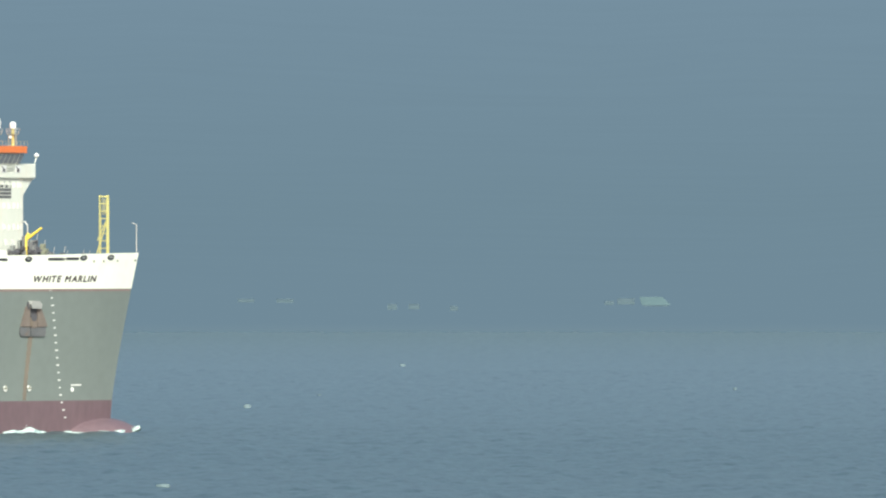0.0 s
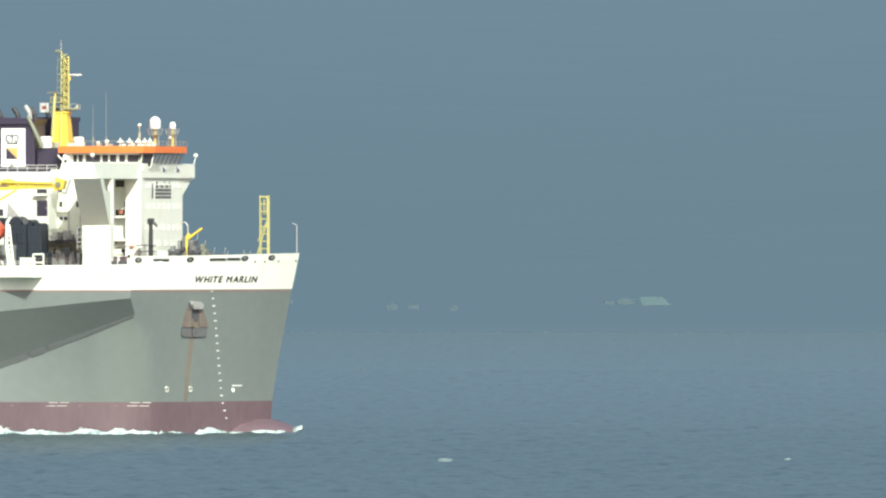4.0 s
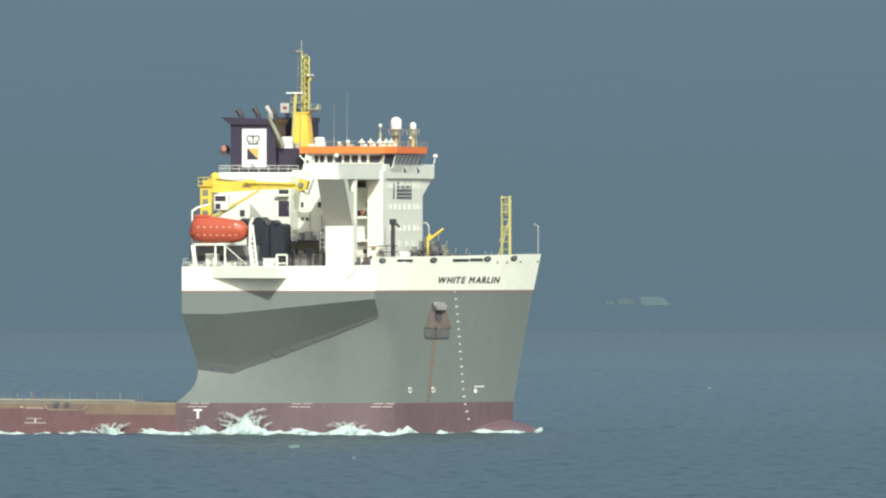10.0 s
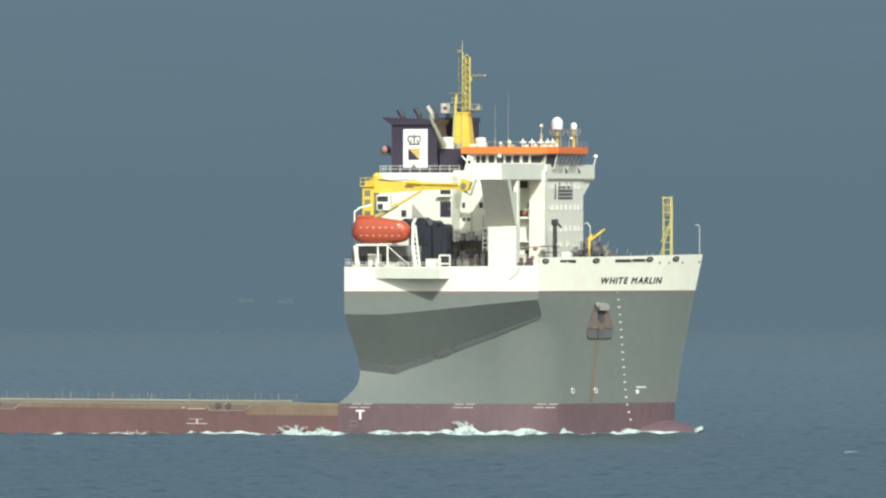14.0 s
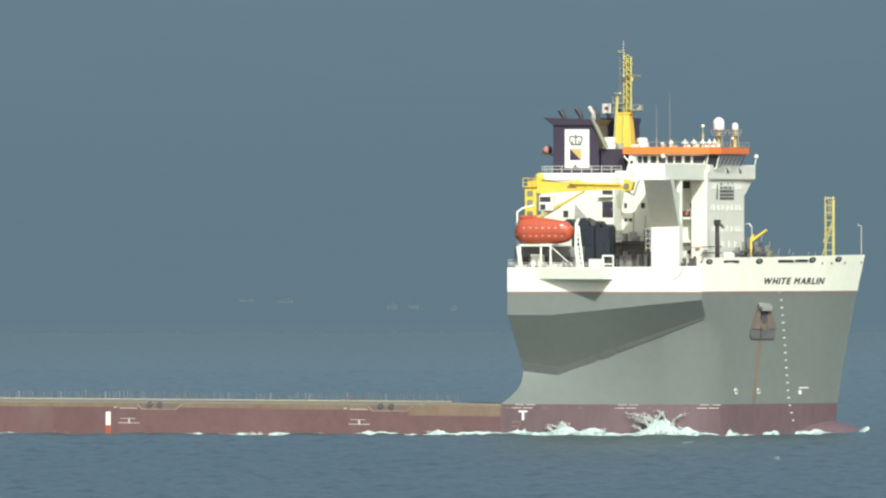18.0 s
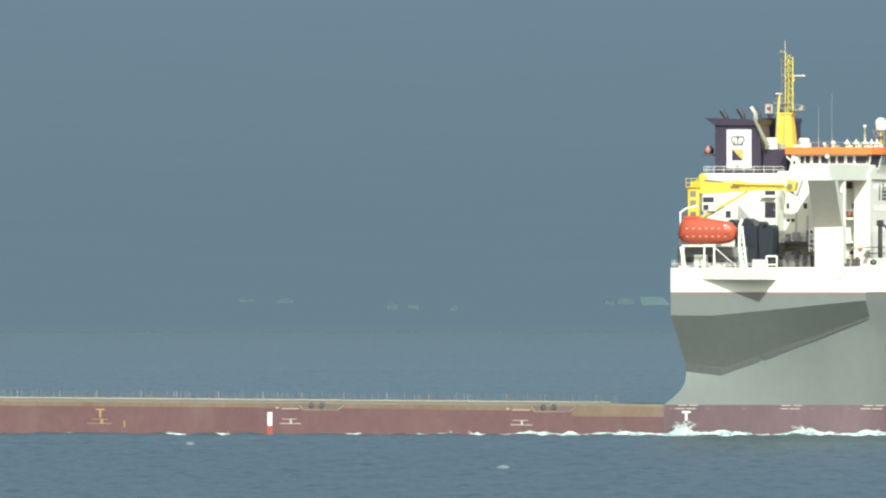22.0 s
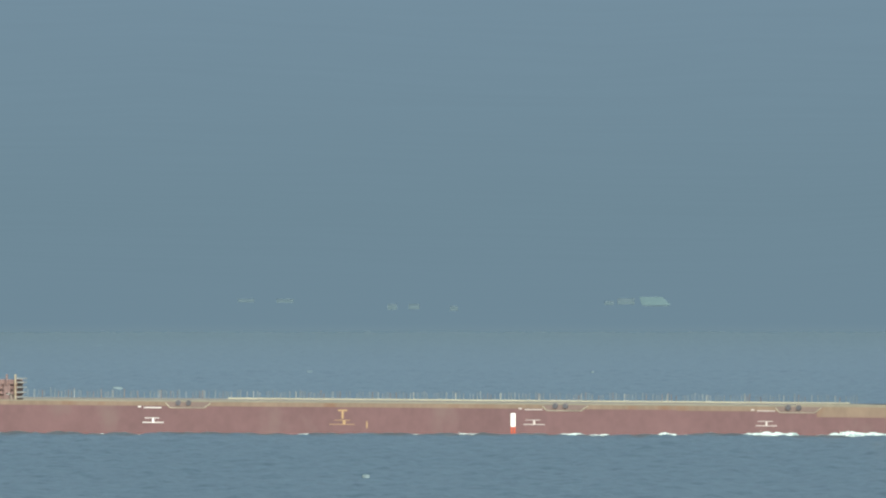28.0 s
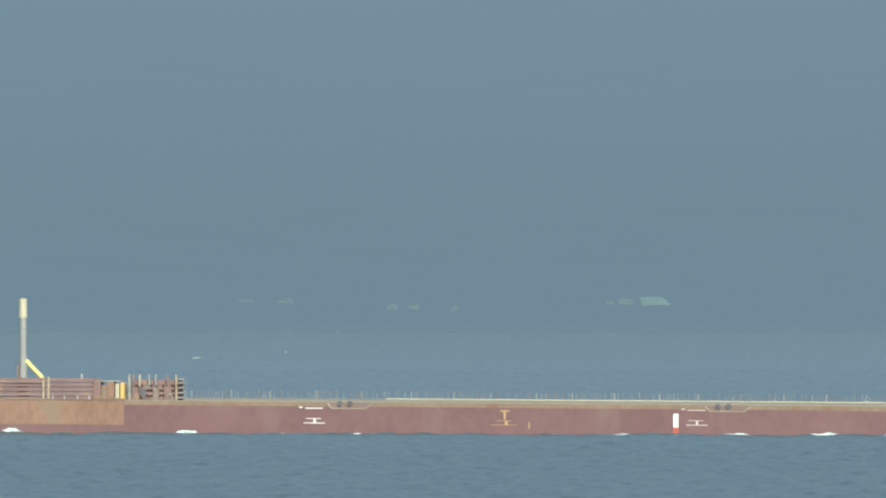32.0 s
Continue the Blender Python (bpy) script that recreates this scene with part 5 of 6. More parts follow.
def build_anchor():
    def slab(outline, w0, w1):
        bm = bmesh.new()
        a = [bm.verts.new(at_anchor(u, v, w0)) for u, v in outline]
        b = [bm.verts.new(at_anchor(u, v, w1)) for u, v in outline]
        bm.faces.new(a)
        bm.faces.new(b[::-1])
        for i in range(len(a)):
            j = (i + 1) % len(a)
            bm.faces.new((a[j], a[i], b[i], b[j]))
        bmesh.ops.recalc_face_normals(bm, faces=bm.faces)
        return bm
    anchor = part("anchor", slab([(-1.5, -1.2), (1.6, -1.2), (1.0, 1.6), (-0.9, 1.6)], 0.02, 0.12), RUST, ship, "rusty stockless anchor housed on the bow")
    part("crown", slab([(-2.0, -1.9), (-1.8, -2.3), (-0.5, -2.35), (-0.5, -1.15), (-1.9, -1.1)], 0.06, 0.2), CROWN, anchor)
    part("crown", slab([(-0.35, -2.35), (1.6, -2.3), (1.8, -1.9), (1.75, -1.1), (-0.35, -1.15)], 0.06, 0.2), CROWN, anchor)
    for q in (-1, 1):
        part("fluke", slab([(q * 0.55 + 0.08, -1.05), (q * 1.95 + 0.08, -1.0), (q * 1.7 + 0.08, -0.3), (q * 1.05 + 0.05, 1.6), (q * 0.5 + 0.05, 1.35), (q * 0.6 + 0.05, 0.1)], 0.08, 0.24), RUST, anchor)
    part("shank", slab([(-0.25, -1.2), (0.25, -1.2), (0.2, 0.4), (-0.2, 0.4)], 0.1, 0.3), RUST, anchor)
    part("hawse_mouth", slab([(-0.4, 0.2), (0.6, 0.2), (0.6, 1.25), (-0.4, 1.25)], 0.12, 0.16), DARK, anchor)
    # dark disc stands in for the hole in the anchor
    part("eye_disc", slab([(0.42 * math.cos(k * 0.628), 0.15 + 0.5 * math.sin(k * 0.628)) for k in range(10)], 0.3, 0.36), DARK, anchor)
    part("worn_patch", slab([(-0.5, -1.0), (-0.1, -1.0), (-0.2, 0.2), (-0.6, 0.1)], 0.3, 0.33), STREAK, anchor)
    # dark plate and pale lip: shade and highlight put into the colours
    part("lip_shadow_plate", slab([(-0.85, 1.3), (-0.55, 1.25), (-0.5, 2.1), (-0.75, 2.2)], 0.06, 0.3), DARK, anchor)
    part("bolster", slab([(-0.5, 1.35), (0.8, 1.3), (0.95, 1.9), (0.5, 2.3), (-0.5, 2.35), (-0.7, 1.9)], 0.05, 0.7), STEEL, anchor, "pale lip of the hawse pipe, its highlight in the colour")
    return anchor


build_anchor()

# load marks along the boot-top of the forecastle
def fore_mark(x0, x1, z0, z1, material=MARK, name="load_mark"):
    pts = []
    for x, z in ((x0, z0), (x1, z0), (x1, z1), (x0, z1)):
        pts.append(V(x, fore_side(x) + 0.05, z))
    part(name, prism(pts, (0, -0.02, 0)), material, forehull)


def fore_side(x):
    """Half breadth of the hull at the boot-top."""
    pts = ((-200, 28.2), (-0.71, 28.2), (6.67, 28.0), (13.5, 27.7), (20.3, 26.9), (27.2, 25.0))
    for (a, p), (b, q) in zip(pts, pts[1:]):
        if a <= x <= b:
            return p + (q - p) * (x - a) / (b - a)
    return 25.0


for x in (1.8, 15.5, 26.0):
    for dx, dz in ((0.0, 0.0), (1.5, 0.35)):
        fore_mark(x + dx - 1.0, x + dx + 0.3, 3.35, 3.47)
        fore_mark(x + dx - 0.6, x + dx + 0.6, 3.78, 3.88)
for x in (0.7, 5.0, 9.8, 14.5, 18.8, 23.5):
    fore_mark(x, x + 0.35, 3.38, 3.5, PINK)
for z in (0.95, 1.25, 1.55):
    fore_mark(0.8 if z != 1.25 else 1.8, 2.0, z, z + 0.13, PINK)
lettering("T", 1.25, lambda u, v, w: V(2.3 + u, fore_side(2.3 + u) + 0.06 + w, 1.85 + v), DECAL_WHITE, "tug_mark", forehull, width=1.1, bold=0.06)


# ---- marks and fenders along the low side ----
def side_mark(x0, x1, z0, z1, material=DECAL_WHITE, name="draught_bar"):
    sink = 0.15 - 0.0024 * x0         # the marks follow the water, not the deck's sheer
    return part(name, box(x0, x1, BEAM + 0.02, BEAM + 0.035, z0 - sink, z1 - sink), material, low_hull)


def tee(x, z, material):
    lettering("T", 1.2, lambda u, v, w: V(x + u, BEAM + 0.045 + w, z + v), material, "tug_mark", low_hull, width=1.2, bold=0.05)


tee(-76.2, 1.42, TUG)
side_mark(-77.3, -75.2, 1.5, 1.57, TUG)
side_mark(-78.0, -74.6, 0.95, 1.02, TUG)
side_mark(-76.2, -75.8, 1.02, 1.5, TUG)
side_mark(-73.0, -72.8, 0.5, 1.4, TUG)
side_mark(-53.4, -52.75, 0.8, 2.57, DECAL_WHITE, "white_gauge")
side_mark(-53.4, -53.15, -0.3, 0.8, BOAT, "red_gauge")
side_mark(-53.0, -52.75, -0.3, 0.8, BOAT, "red_gauge")
for x, m in ((-103.3, DECAL_WHITE), (-51.5, MARK), (-20.2, MARK)):
    side_mark(x, x + 2.4, 3.0, 3.1, m)
    side_mark(x - 0.8, x - 0.4, 3.1, 3.24, m)
    side_mark(x + 0.1, x + 2.1, 1.66, 1.73, m)
    side_mark(x - 0.2, x + 2.7, 1.07, 1.16, m)
    side_mark(x + 1.15, x + 1.4, 1.16, 1.64, m)
for x in (-99.2, -48.0, -16.6):
    part("fender_recess", prism([V(x - 1.2, BEAM + 0.015, 3.38), V(x - 0.6, BEAM + 0.015, 2.65), V(x + 4.4, BEAM + 0.015, 2.75), V(x + 5.2, BEAM + 0.015, 3.38)], (0, -0.03, 0)), RECESS, low_hull)
    part("recess_edge", box(x - 0.6, x + 4.2, BEAM + 0.04, BEAM + 0.06, 2.62, 2.69), PALE, low_hull)
    for dx in (0.6, 2.0):
        part("fender_tyre", bar(V(x + dx, BEAM, 3.3), V(x + dx, BEAM + 0.22, 3.3), 0.38, 0.34, 12), DARK, low_hull)
    part("recess_edge", bar(V(x - 1.1, BEAM + 0.05, 3.3), V(x - 0.55, BEAM + 0.05, 2.66), 0.05, None, 6), PALE, low_hull)
    part("recess_edge", bar(V(x + 4.15, BEAM + 0.05, 2.68), V(x + 5.0, BEAM + 0.05, 3.3), 0.05, None, 6), PALE, low_hull)
random.seed(21)
FAR = -BEAM + 2 * NARROW
part("far_coaming", box(-108, -22.0, FAR + 0.05, FAR + 0.5, 3.25, 3.38), PALE, low_hull)

# stanchions along the far deck edge, uneven in height and spacing
x, i = -21.0, 0
while x > -150:
    h = random.uniform(0.6, 0.95) if i % 7 else 1.05
    lean = random.uniform(-0.06, 0.06)
    bm = bar(V(x, FAR + 0.3, 3.25), V(x + lean, FAR + 0.3, 3.44 + h), random.uniform(0.025, 0.05), None, 6)
    part("stanchion", bm, random.choice((RAIL_POST, RAIL_POST, RAIL_POST, TAN, POST)), low_hull)
    if i % 11 == 4:
        part("stanchion", bar(V(x - 0.6, FAR + 0.3, 3.25), V(x - 0.6, FAR + 0.3, 4.3), 0.06, None, 6), POST, low_hull)
    x -= random.choice((0.35, 0.4, 0.5, 0.5, 0.6, 0.9))
    i += 1

# ---- stern deck: racks, brown block and steel pole ----
rack = empty("cargo_rack", "brown steel cargo rack with pale uprights on the deck", "rack")
riders.append((rack, on_ship(-129.2, 26.3, 4.12)))
part("load", box(1.1, 7.4, -1.4, 1.2, 0.1, 2.9, 0.08), BROWN, rack)
for i, z in enumerate((0.35, 1.0, 1.65, 2.3)):
    part("shelf", box(0.95, 7.5, -1.5, 1.55, z, z + 0.14), BROWN, rack)
    part("comb_tooth", box(7.5, 8.3, -0.2, 1.5, z + 0.15, z + 0.32), POST, rack)
part("comb_tooth", box(7.5, 8.3, -0.2, 1.5, 2.95, 3.1), POST, rack)
for x, z0 in ((0.8, 0), (1.4, 0.2), (2.2, 2.0), (3.5, 2.2), (4.4, 2.2), (6.0, 2.2), (7.2, 0)):
    part("upright", box(x, x + 0.2, 1.5, 1.75, z0, 3.6), POST if x in (3.5, 4.4) else BROWN if x in (1.4, 6.0) else TUBE, rack)
random.seed(5)
for i in range(10):
    x = random.uniform(1.2, 6.5)
    part("crate", box(x, x + random.uniform(0.5, 1.0), 1.2, 1.56, random.choice((0.12, 1.15, 1.8)), random.choice((0.9, 1.6, 2.25))), random.choice((BROWN, RUST, DARK, STEEL)), rack)
gear = empty("deck_machinery", "yellow and orange deck machinery between racks", "machinery")
riders.append((gear, on_ship(-133.6, 26.7, 4.14)))
for x, w, z0, z1, m in ((0.0, 1.2, 0.5, 2.9, BROWN), (1.3, 0.9, 0.4, 2.2, TAN), (2.0, 1.0, 0.5, 2.6, STERN_TAN), (3.2, 0.5, 0.4, 2.4, PALE), (3.9, 0.5, 0.4, 2.5, DECAL_YELLOW), (0.4, 3.5, 2.6, 2.8, POST)):
    part("frame", box(x, x + w, -0.6, 0.8, z0, z1, 0.05), m, gear)
part("plinth", box(-0.3, 4.8, -1.0, 1.0, 0.0, 0.5), TAN, gear)
stern_block = empty("cargo_block", "stacked brown steel hatch panels with pale rails", "cargo")
riders.append((stern_block, on_ship(-161.5, 26.3, 4.2)))
for i in range(5):
    z = 0.1 + i * 0.6
    part("panel", box(0, 28.2, -1.6, 1.6, z, z + 0.5, 0.05), BROWN, stern_block)
part("rail", box(0, 21.3, 1.6, 1.8, 2.45, 2.6), PINK, stern_block)
part("rail", box(0, 21.3, 1.6, 1.8, 0.75, 0.87), PINK, stern_block)
part("rail", box(0, 21.3, 1.6, 1.8, 0.3, 0.42), PINK, stern_block)
for x in (21.3, 22.0):
    part("upright", box(x, x + 0.22, 1.6, 1.85, 0, 3.2), TUBE, stern_block)
for x in (22.6, 24.2, 26.0, 27.6):
    part("upright", box(x, x + 0.14, 1.6, 1.75, 0, 0.8), STEEL, stern_block)
part("hatch_post", bar(V(26.3, 0.5, 3.0), V(26.3, 0.5, 3.6), 0.1), STEEL, stern_block)
pole = empty("guide_post", "tall weathered steel guide post with a yellow raking brace", "post")
riders.append((pole, on_ship(-143.9, 24.7, 4.19)))
part("lower_tube", bar((0, 0, 3.1), (0, 0, 6.2), 0.52, None, 16), POST, pole)
part("middle_tube", bar((0, 0, 6.2), (0, 0, 11.0), 0.46, None, 16), POST, pole)
part("upper_tube", bar((0, 0, 11.0), (0, 0, 13.5), 0.56, 0.5, 16), PALE, pole)
part("cable_tray", box(-0.8, -0.55, -0.15, 0.15, 0, 4.8), RUST, pole)
part("base", bar((0, 0, 0), (0, 0, 3.1), 0.8, 0.7, 16), BROWN, pole)
part("brace", bar((0.4, 0, 5.3), (3.1, 0, 2.6), 0.32, 0.28, 12), WORN_YELLOW, pole)


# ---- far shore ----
# distance haze is mixed into the roof and shed colours
ROOF = paint("hazy_green_roof", (0.067, 0.114, 0.124), 0.8, grain=0.1)
SHED = paint("hazy_pale_shed", (0.066, 0.105, 0.124), 0.85, grain=0.05)


def farm_house(x, y, z, w, d, h, roof_h, roof, label, wall):
    home = empty("farmhouse", label, "house", "houses on the far shore")
    home.matrix_world = pose(x, y, z)
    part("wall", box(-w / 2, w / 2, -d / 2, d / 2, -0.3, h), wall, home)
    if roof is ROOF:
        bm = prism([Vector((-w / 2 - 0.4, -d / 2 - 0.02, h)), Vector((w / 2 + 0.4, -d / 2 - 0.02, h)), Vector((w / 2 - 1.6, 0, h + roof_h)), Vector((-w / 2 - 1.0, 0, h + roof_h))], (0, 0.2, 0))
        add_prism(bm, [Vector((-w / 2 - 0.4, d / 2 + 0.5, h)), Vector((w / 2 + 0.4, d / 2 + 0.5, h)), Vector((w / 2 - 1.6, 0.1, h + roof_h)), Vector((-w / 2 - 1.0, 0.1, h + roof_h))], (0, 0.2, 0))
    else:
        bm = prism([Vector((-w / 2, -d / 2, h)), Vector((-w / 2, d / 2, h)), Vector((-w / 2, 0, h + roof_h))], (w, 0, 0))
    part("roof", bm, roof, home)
    return home


def bank_y(z):
    """How far off the far bank reaches height z."""
    return 4642 + (z - 2.5) / 3.5 * 60 if z < 6 else 4702 + (z - 6) / 8 * 60


for x, w, d, h, roof_h, z, roof, label in (
        (54.6, 6.6, 6.0, 0.1, 2.1, 6.1, ROOF, "low farmhouse with a hazy green roof"),
        (46.9, 4.4, 5.0, 0.7, 0.7, 6.6, SHED, "low pale outbuilding beside the green-roofed farmhouse"),
        (42.6, 2.4, 4.0, 0.4, 0.5, 6.4, SHED, "low pale shed on the far shore"),
        (-50.5, 4.2, 4.0, 0.4, 0.5, 6.9, SHED, "low pale shed on the far shore"),
        (-40.5, 4.4, 4.0, 0.5, 0.5, 6.8, SHED, "low pale shed on the far shore"),
        (-13.0, 2.4, 4.0, 1.0, 0.5, 5.1, SHED, "low pale shed on the far shore"),
        (-7.4, 2.8, 4.0, 0.9, 0.5, 5.2, SHED, "low pale shed on the far shore"),
        (2.8, 2.0, 4.0, 0.7, 0.5, 4.9, SHED, "low pale shed on the far shore")):
    y = bank_y(z)
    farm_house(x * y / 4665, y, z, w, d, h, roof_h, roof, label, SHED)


# ---- foam ----
def water_side(x):
    """Half breadth of the hull at the water."""
    if x <= 27.2:
        return fore_side(x)
    if x > 33.6:
        r = max(0.02, 1 - (min(x, 41.1) - 24) ** 4 / 17.25 ** 4) ** 0.5
        return 9.5 * r * max(0.1, 1 - (1.6 / max(1.62, 3.5 * r)) ** 2) ** 0.5
    pts = [(27.2, 25.0)] + bow_outline(0.0)
    for (a, p), (b, q) in zip(pts, pts[1:]):
        if a <= x <= b:
            return p + (q - p) * (x - a) / (b - a)
    return max(0.0, 4.5 * (1 - ((x - 33.6) / 6.4) ** 2) ** 0.5) if x < 40 else 0.3


def add_fleck(bm, rng, c, s):
    """One small thrown lump of white water."""
    p = [bm.verts.new((c[0] + s * rng.uniform(-1, 1), c[1] + s * rng.uniform(-1, 1), c[2] + s * rng.uniform(-1, 1))) for _ in range(4)]
    for a, b, d in ((0, 1, 2), (0, 2, 3), (0, 3, 1), (1, 3, 2)):
        bm.faces.new((p[a], p[b], p[d])).material_index = 1


def breaker_mesh(length, high, seed):
    """A breaking crest: a solid low bank, a lumpy heap on it and a fan of thrown water that thins upwards."""
    rng = random.Random(seed)
    bm = bmesh.new()
    n = int(length / 0.16)
    peak = rng.uniform(0.3, 0.6)
    rows = []
    for i in range(n + 1):
        u = i / n
        p = u * length
        bank = 0.34 * math.sin(math.pi * u) ** 0.5
        heap = math.exp(-((u - peak) / 0.19) ** 2) * (0.62 + 0.38 * noise.noise(Vector((p * 0.8, seed * 2.3, 1))))
        lump = 0.10 * noise.noise(Vector((p * 2.1, seed * 1.1, 4))) + 0.05 * rng.uniform(-1, 1)
        h = max(0.02, bank + high * (heap * 0.86 + lump * (0.3 + heap)))
        w = 0.7 * math.sin(math.pi * u) ** 0.5 + 0.05
        x = -length / 2 + p
        rows.append([bm.verts.new((x, -w, -0.6)), bm.verts.new((x + rng.uniform(-0.06, 0.06), -w * rng.uniform(0.6, 0.8), h * rng.uniform(0.4, 0.62))),
                     bm.verts.new((x + rng.uniform(-0.08, 0.08), -w * rng.uniform(0.2, 0.35), h * rng.uniform(0.82, 1.0))),
                     bm.verts.new((x, 0.0, h)), bm.verts.new((x, w, -0.6))])
    for a, b in zip(rows, rows[1:]):
        for k in range(4):
            bm.faces.new((a[k], b[k], b[k + 1], a[k + 1]))
    # the thrown fan: thin curling arcs that leave the heap, bend over aft and break into drops
    for j in range(int(5 + 4 * high) if high > 1.1 else 3):
        x0 = (peak - 0.5) * length + rng.gauss(0, 0.10) * length
        rise = high * rng.uniform(0.55, 1.08) * math.exp(-(((x0 / length + 0.5) - peak) / 0.26) ** 2)
        throw = rng.uniform(-1.6, 0.9) * rise
        for k in range(int(50 + 40 * high)):
            f = rng.random() ** 0.75
            loose = 0.02 + 0.13 * f * f
            c = (x0 + throw * f * f + rng.gauss(0, loose), rng.gauss(0, 0.18), rise * (0.2 + 1.25 * f - 0.5 * f * f) + rng.gauss(0, loose * 0.8))
            add_fleck(bm, rng, c, rng.uniform(0.05, 0.15) * (1.2 - 0.65 * f))
    return bm


def foam_mesh(length, high, seed, spray=0, lean=0.0):
    """A ragged ridge of white water lying along x, with drops thrown up above it."""
    rng = random.Random(seed)
    bm = bmesh.new()
    n = max(10, int(length / 0.11))
    rows = []
    for i in range(n + 1):
        u = i / n
        env = math.sin(math.pi * u) ** 0.7
        p = i * length / n
        swell = abs(noise.noise(Vector((p * 0.55, seed * 3.7, 0)))) * 1.7
        tooth = abs(noise.noise(Vector((p * 2.3, seed * 1.7, 5)))) * 0.9 + rng.random() ** 3 * 0.45
        h = high * env * (0.30 + 0.65 * swell + 0.55 * tooth * (0.4 + swell))
        x = -length / 2 + length * u
        w = 0.35 * env + 0.05
        rows.append([bm.verts.new((x, -w - 0.15, -0.5)), bm.verts.new((x + rng.uniform(-0.05, 0.05), -w * 0.6, h * rng.uniform(0.25, 0.6))),
                     bm.verts.new((x + lean * h + rng.uniform(-0.09, 0.09), rng.uniform(-0.1, 0.1), h)), bm.verts.new((x, w, -0.5))])
    for a, b in zip(rows, rows[1:]):
        for k in range(3):
            bm.faces.new((a[k], b[k], b[k + 1], a[k + 1]))
    for _ in range(spray):
        u = max(-0.48, min(0.48, rng.gauss(0, 0.2)))
        top = rows[int((u + 0.5) * n)][2].co.z
        c = Vector((u * length + lean * top + rng.uniform(-0.2, 0.2), rng.uniform(-0.4, 0.4), top * rng.uniform(0.7, 1.25) + rng.random() ** 2 * 0.35 * high))
        s = rng.uniform(0.012, 0.032)
        bmesh.ops.create_cone(bm, cap_ends=True, segments=4, radius1=s, radius2=s * 0.3, depth=s * rng.uniform(2, 6), matrix=Matrix.Translation(c) @ Euler((rng.uniform(-1, 1), rng.uniform(-1, 1), 0)).to_matrix().to_4x4())
    return bm


moving = []           # foam and fittings that move on their thing: (part, rows)
bow_wave = empty("bow_wave", "white foam breaking along the ship's red waterline", "foam")
riders.append((bow_wave, Matrix.Translation((0, 0, -0.08))))
random.seed(31)


def along_hull(x, z, out=0.45):
    """A pose beside the hull at the water, turned to lie along the plating."""
    s0, s1 = water_side(x - 0.6), water_side(x + 0.6)
    turn = math.degrees(math.atan2(s0 - s1, 1.2))
    return pose(x, -(water_side(x) + out), z, 0, 0, max(-70, min(75, turn)))


# low line of foam that lies along the plating and rises and falls as waves run aft
x, i = 39.8, 0
while x > -112:
    near = max(0.0, min(1.0, (x + 50) / 62))
    length = random.uniform(2.6, 4.6) if x > -55 else random.uniform(1.0, 4.2)
    high = (0.20 + 0.26 * near) * random.uniform(0.7, 1.2) * (0.4 if x > 33 else 1.0)
    fm_part = part("foam_line", foam_mesh(length, high, i + 1), FOAM, bow_wave)
    phase = random.uniform(0, 1.2)
    drop = 0.06 + 0.18 * (1 - near)
    rows = [(0.5 * k, along_hull(x - 0.3 * math.sin(0.5 * k * 1.7 + phase), -drop + (0.16 + 0.08 * near) * math.sin(2 * math.pi * (0.5 * k / 1.9 + x / 12.6) + phase))) for k in range(65)]
    moving.append((fm_part, rows))
    x -= length * (0.58 if x > -25 else random.uniform(0.8, 1.3) if x > -45 else random.uniform(1.0, 2.4))
    i += 1

# breakers that start at the stem and run aft along the side
CRESTS = []
start, i = -4.6, 0
while start < 31.5:
    CRESTS.append((start, random.uniform(0.55, 1.2), i))
    start += random.uniform(0.6, 1.05)
    i += 1
# the big ones
for at, size in ((7.72, 3.6), (6.5, 2.3), (16.7, 3.5), (10.6, 1.8), (8.85, 1.7), (15.8, 1.9), (1.6, 1.9), (19.3, 2.0), (12.4, 1.7)):
    CRESTS.append((at, size, i))
    i += 1
for start, size, i in CRESTS:
    big = size
    crest = part("breaker", breaker_mesh(random.uniform(5.0, 7.0) + 1.4 * big, big, 200 + i), (FOAM, SPRAY), bow_wave)
    rows, last = [], None
    for k in range(-2, 40):
        t = start + k * 0.2
        if 0 <= t <= 32:
            xx = 36.0 - 12.4 * max(0, k * 0.2)
            up = min(1.0, max(0.0, (k + 2) / (7.0 if big > 1.6 else 2.6)))
            down = max(0.0, min(1.0, (8 - xx) / 50))
            z = -1.15 * big * (1 - up) - big * (0.05 + 1.1 * down)
            rows.append((t, along_hull(max(xx, -60), z, 0.6)))
    if not rows:
        rows = [(0.0, along_hull(-40, -4))]
    if rows[0][0] > 0:
        rows.insert(0, (0.0, rows[0][1]))
    if rows[-1][0] < 32:
        rows.append((32.0, rows[-1][1]))
    moving.append((crest, rows))
# two small slaps of white water far aft that keep close to the side
for x0, x1, size, sd in ((-118.4, -120.3, 0.5, 61), (-141.0, -144.3, 0.4, 62)):
    slap = part("breaker", foam_mesh(2.8, size, sd, 6, 0.6), FOAM, bow_wave)
    moving.append((slap, [(0.0, along_hull(x0, -3.0)), (28.0, along_hull(x0, -3.0)), (29.6, along_hull(x0, 0.05)), (32.0, along_hull(x1, 0.05))]))
# steep curl of white water where the stem cuts in
for i, (x, size) in enumerate(((36.6, 0.2), (34.4, 0.3), (31.4, 0.8), (28.6, 0.8))):
    curl = part("stem_curl", foam_mesh(3.4, size, 900 + i, 20, -0.3), FOAM, bow_wave)
    moving.append((curl, [(0.4 * k, along_hull(x - 0.5 * math.sin(k * 0.9 + i), -0.3 + 0.28 * math.sin(k * 1.15 + i * 1.7), 0.5)) for k in range(81)]))
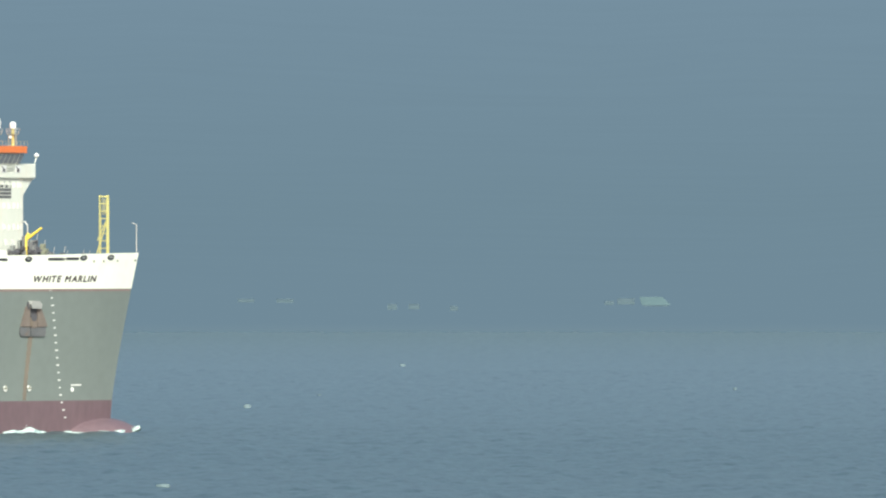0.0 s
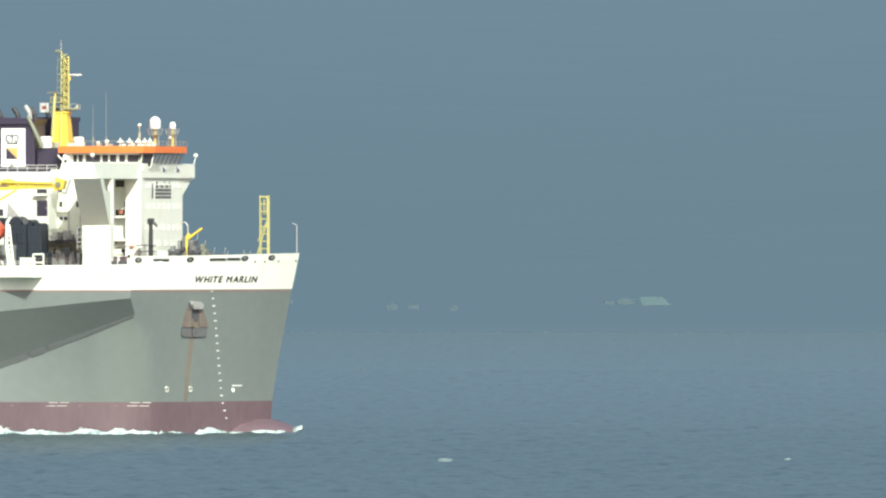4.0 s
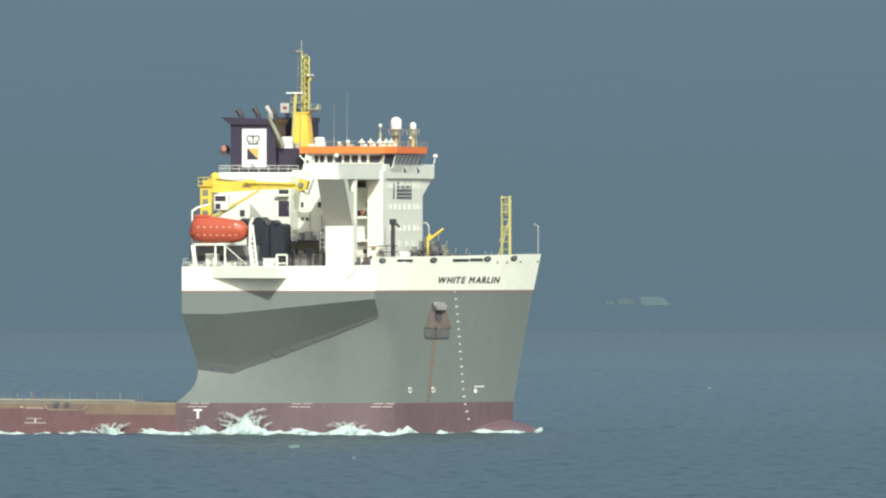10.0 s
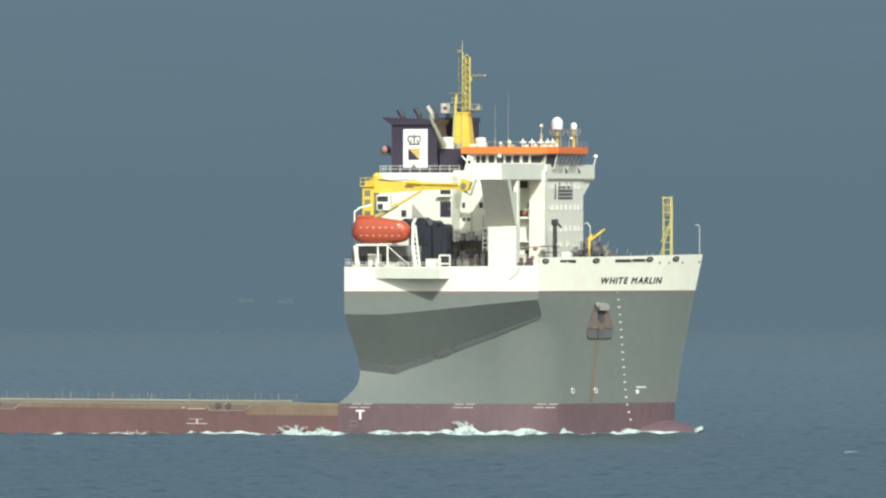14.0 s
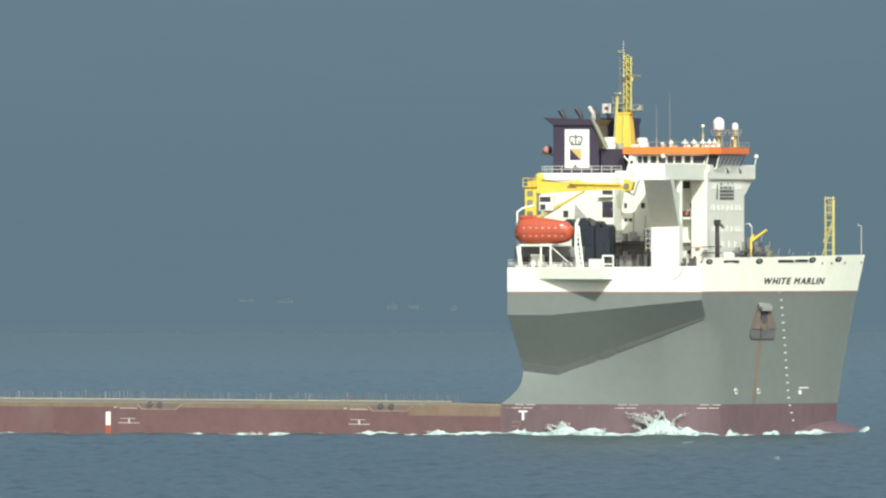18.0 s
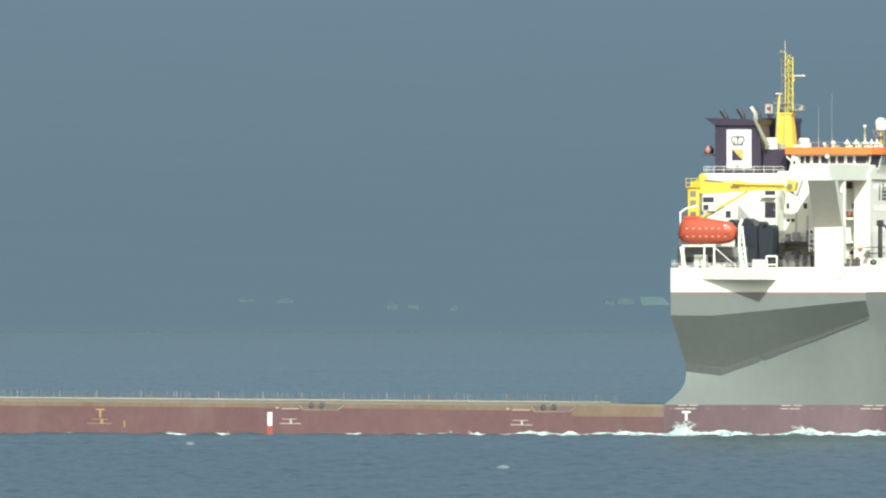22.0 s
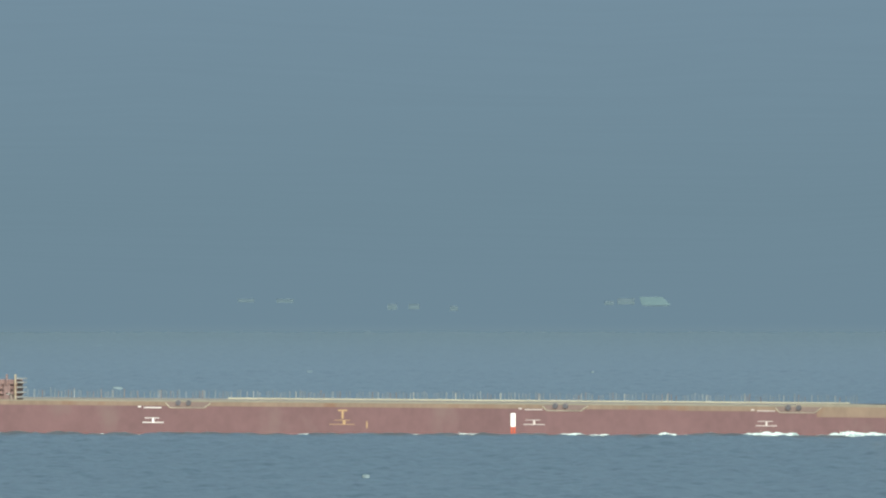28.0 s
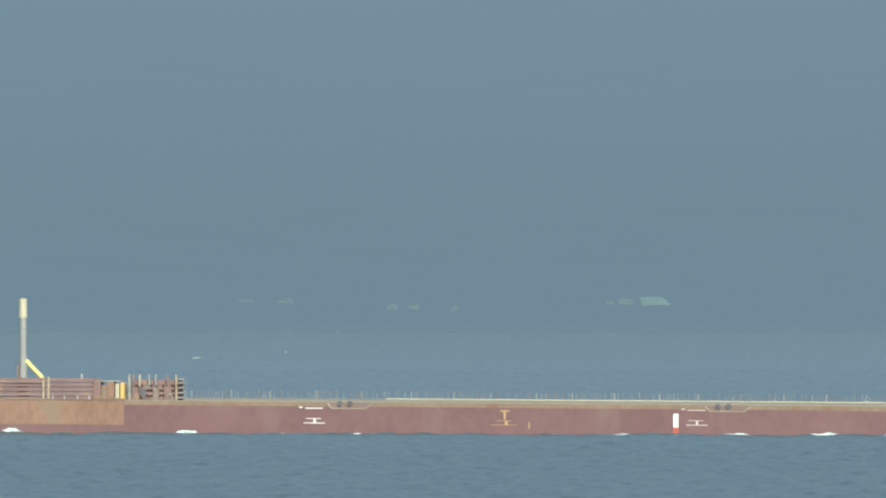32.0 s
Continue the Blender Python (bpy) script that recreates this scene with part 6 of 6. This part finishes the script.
# the small crest pushed up by the bulb
tip = part("stem_crest", foam_mesh(2.4, 0.4, 77, 12), FOAM, bow_wave)
moving.append((tip, [(0.5 * k, pose(40.7 + 0.4 * math.sin(k * 1.1), -1.0, 0.15 + 0.25 * math.sin(k * 0.9 + 1), 0, -22, -30)) for k in range(65)]))

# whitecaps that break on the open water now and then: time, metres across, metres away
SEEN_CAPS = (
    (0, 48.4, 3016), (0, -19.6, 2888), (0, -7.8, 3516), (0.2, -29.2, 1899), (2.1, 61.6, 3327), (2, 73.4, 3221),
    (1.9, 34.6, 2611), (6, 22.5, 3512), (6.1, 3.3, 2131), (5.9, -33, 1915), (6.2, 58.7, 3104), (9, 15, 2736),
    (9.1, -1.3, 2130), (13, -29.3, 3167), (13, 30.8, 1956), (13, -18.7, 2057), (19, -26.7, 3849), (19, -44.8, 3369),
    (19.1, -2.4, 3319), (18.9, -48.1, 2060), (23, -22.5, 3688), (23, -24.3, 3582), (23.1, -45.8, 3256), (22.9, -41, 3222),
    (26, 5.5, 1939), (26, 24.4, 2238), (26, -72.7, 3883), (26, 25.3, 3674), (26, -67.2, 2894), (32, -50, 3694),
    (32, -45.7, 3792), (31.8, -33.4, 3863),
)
rng = random.Random(12)
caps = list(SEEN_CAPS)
for i in range(72):
    far = rng.choice((2000, 2250, 2500, 2700, 3000, 3300, 3700))
    caps.append((0.4 + i * 0.435, rng.uniform(-0.0235, 0.0235) * far, far + rng.uniform(-120, 160)))


def whitecap_mesh(seed):
    bm = foam_mesh(0.5 + (seed % 5) * 0.3, 0.12, 500 + seed, 6)
    return bm


cap_rows = []
for i, (t, x, y) in enumerate(caps):
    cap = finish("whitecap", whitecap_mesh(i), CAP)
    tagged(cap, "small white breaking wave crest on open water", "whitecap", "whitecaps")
    scale = 0.8 + 0.4 * ((i * 7) % 5) / 4
    rows = []
    for dt, z in ((-1.4, -1.0), (-0.7, -0.1), (0.0, 0.1), (0.7, 0.0), (1.5, -1.0)):
        if 0 < t + dt < 32:
            rows.append((t + dt, pose(x - 2.0 * dt, y, z * scale, 0, 0, 8)))
    at0 = pose(x, y, 0.1 if t <= 0.4 else -1.0, 0, 0, 8)
    at1 = pose(x, y, 0.1 if t >= 31.6 else -1.0, 0, 0, 8)
    cap_rows.append((cap, [(0.0, at0)] + rows + [(32.0, at1)]))

# ---- motion ----
TIMES = [0.0, 0.1] + [0.5 * i for i in range(1, 64)] + [31.9, 32.0]


def motions():
    walk(sea, [(0.0, pose(0, 0, 0)), (16.0, pose(-30, 0, 0)), (32.0, pose(-60, 0, 0))])      # the chop runs with the wind
    walk(ship, [(t, ship_pose(t)) for t in TIMES])
    for thing, place in riders:
        heave = 0.0 if thing is bow_wave else -0.013
        walk(thing, [(t, ship_pose(t, heave) @ place) for t in TIMES])
    for thing, rows in moving + cap_rows:
        walk(thing, rows)
    steps = [0.25 * i for i in range(129)]
    walk(radar, [(t, pose(9.25, 0.9, 46.85, 0, 0, 15.5 - 160.3 * (t - 6.01))) for t in steps])
    walk(small_radar, [(t, pose(7.63, -0.4, 44.5, 0, 0, 15.5 - 144.6 * (t - 12.52))) for t in steps])
    walk(flag, [(t, pose(6.8, -0.3, 0, 0, 0, 25 * math.sin(t * 3.3) + 10 * math.sin(t * 7.1))) for t in steps])


motions()
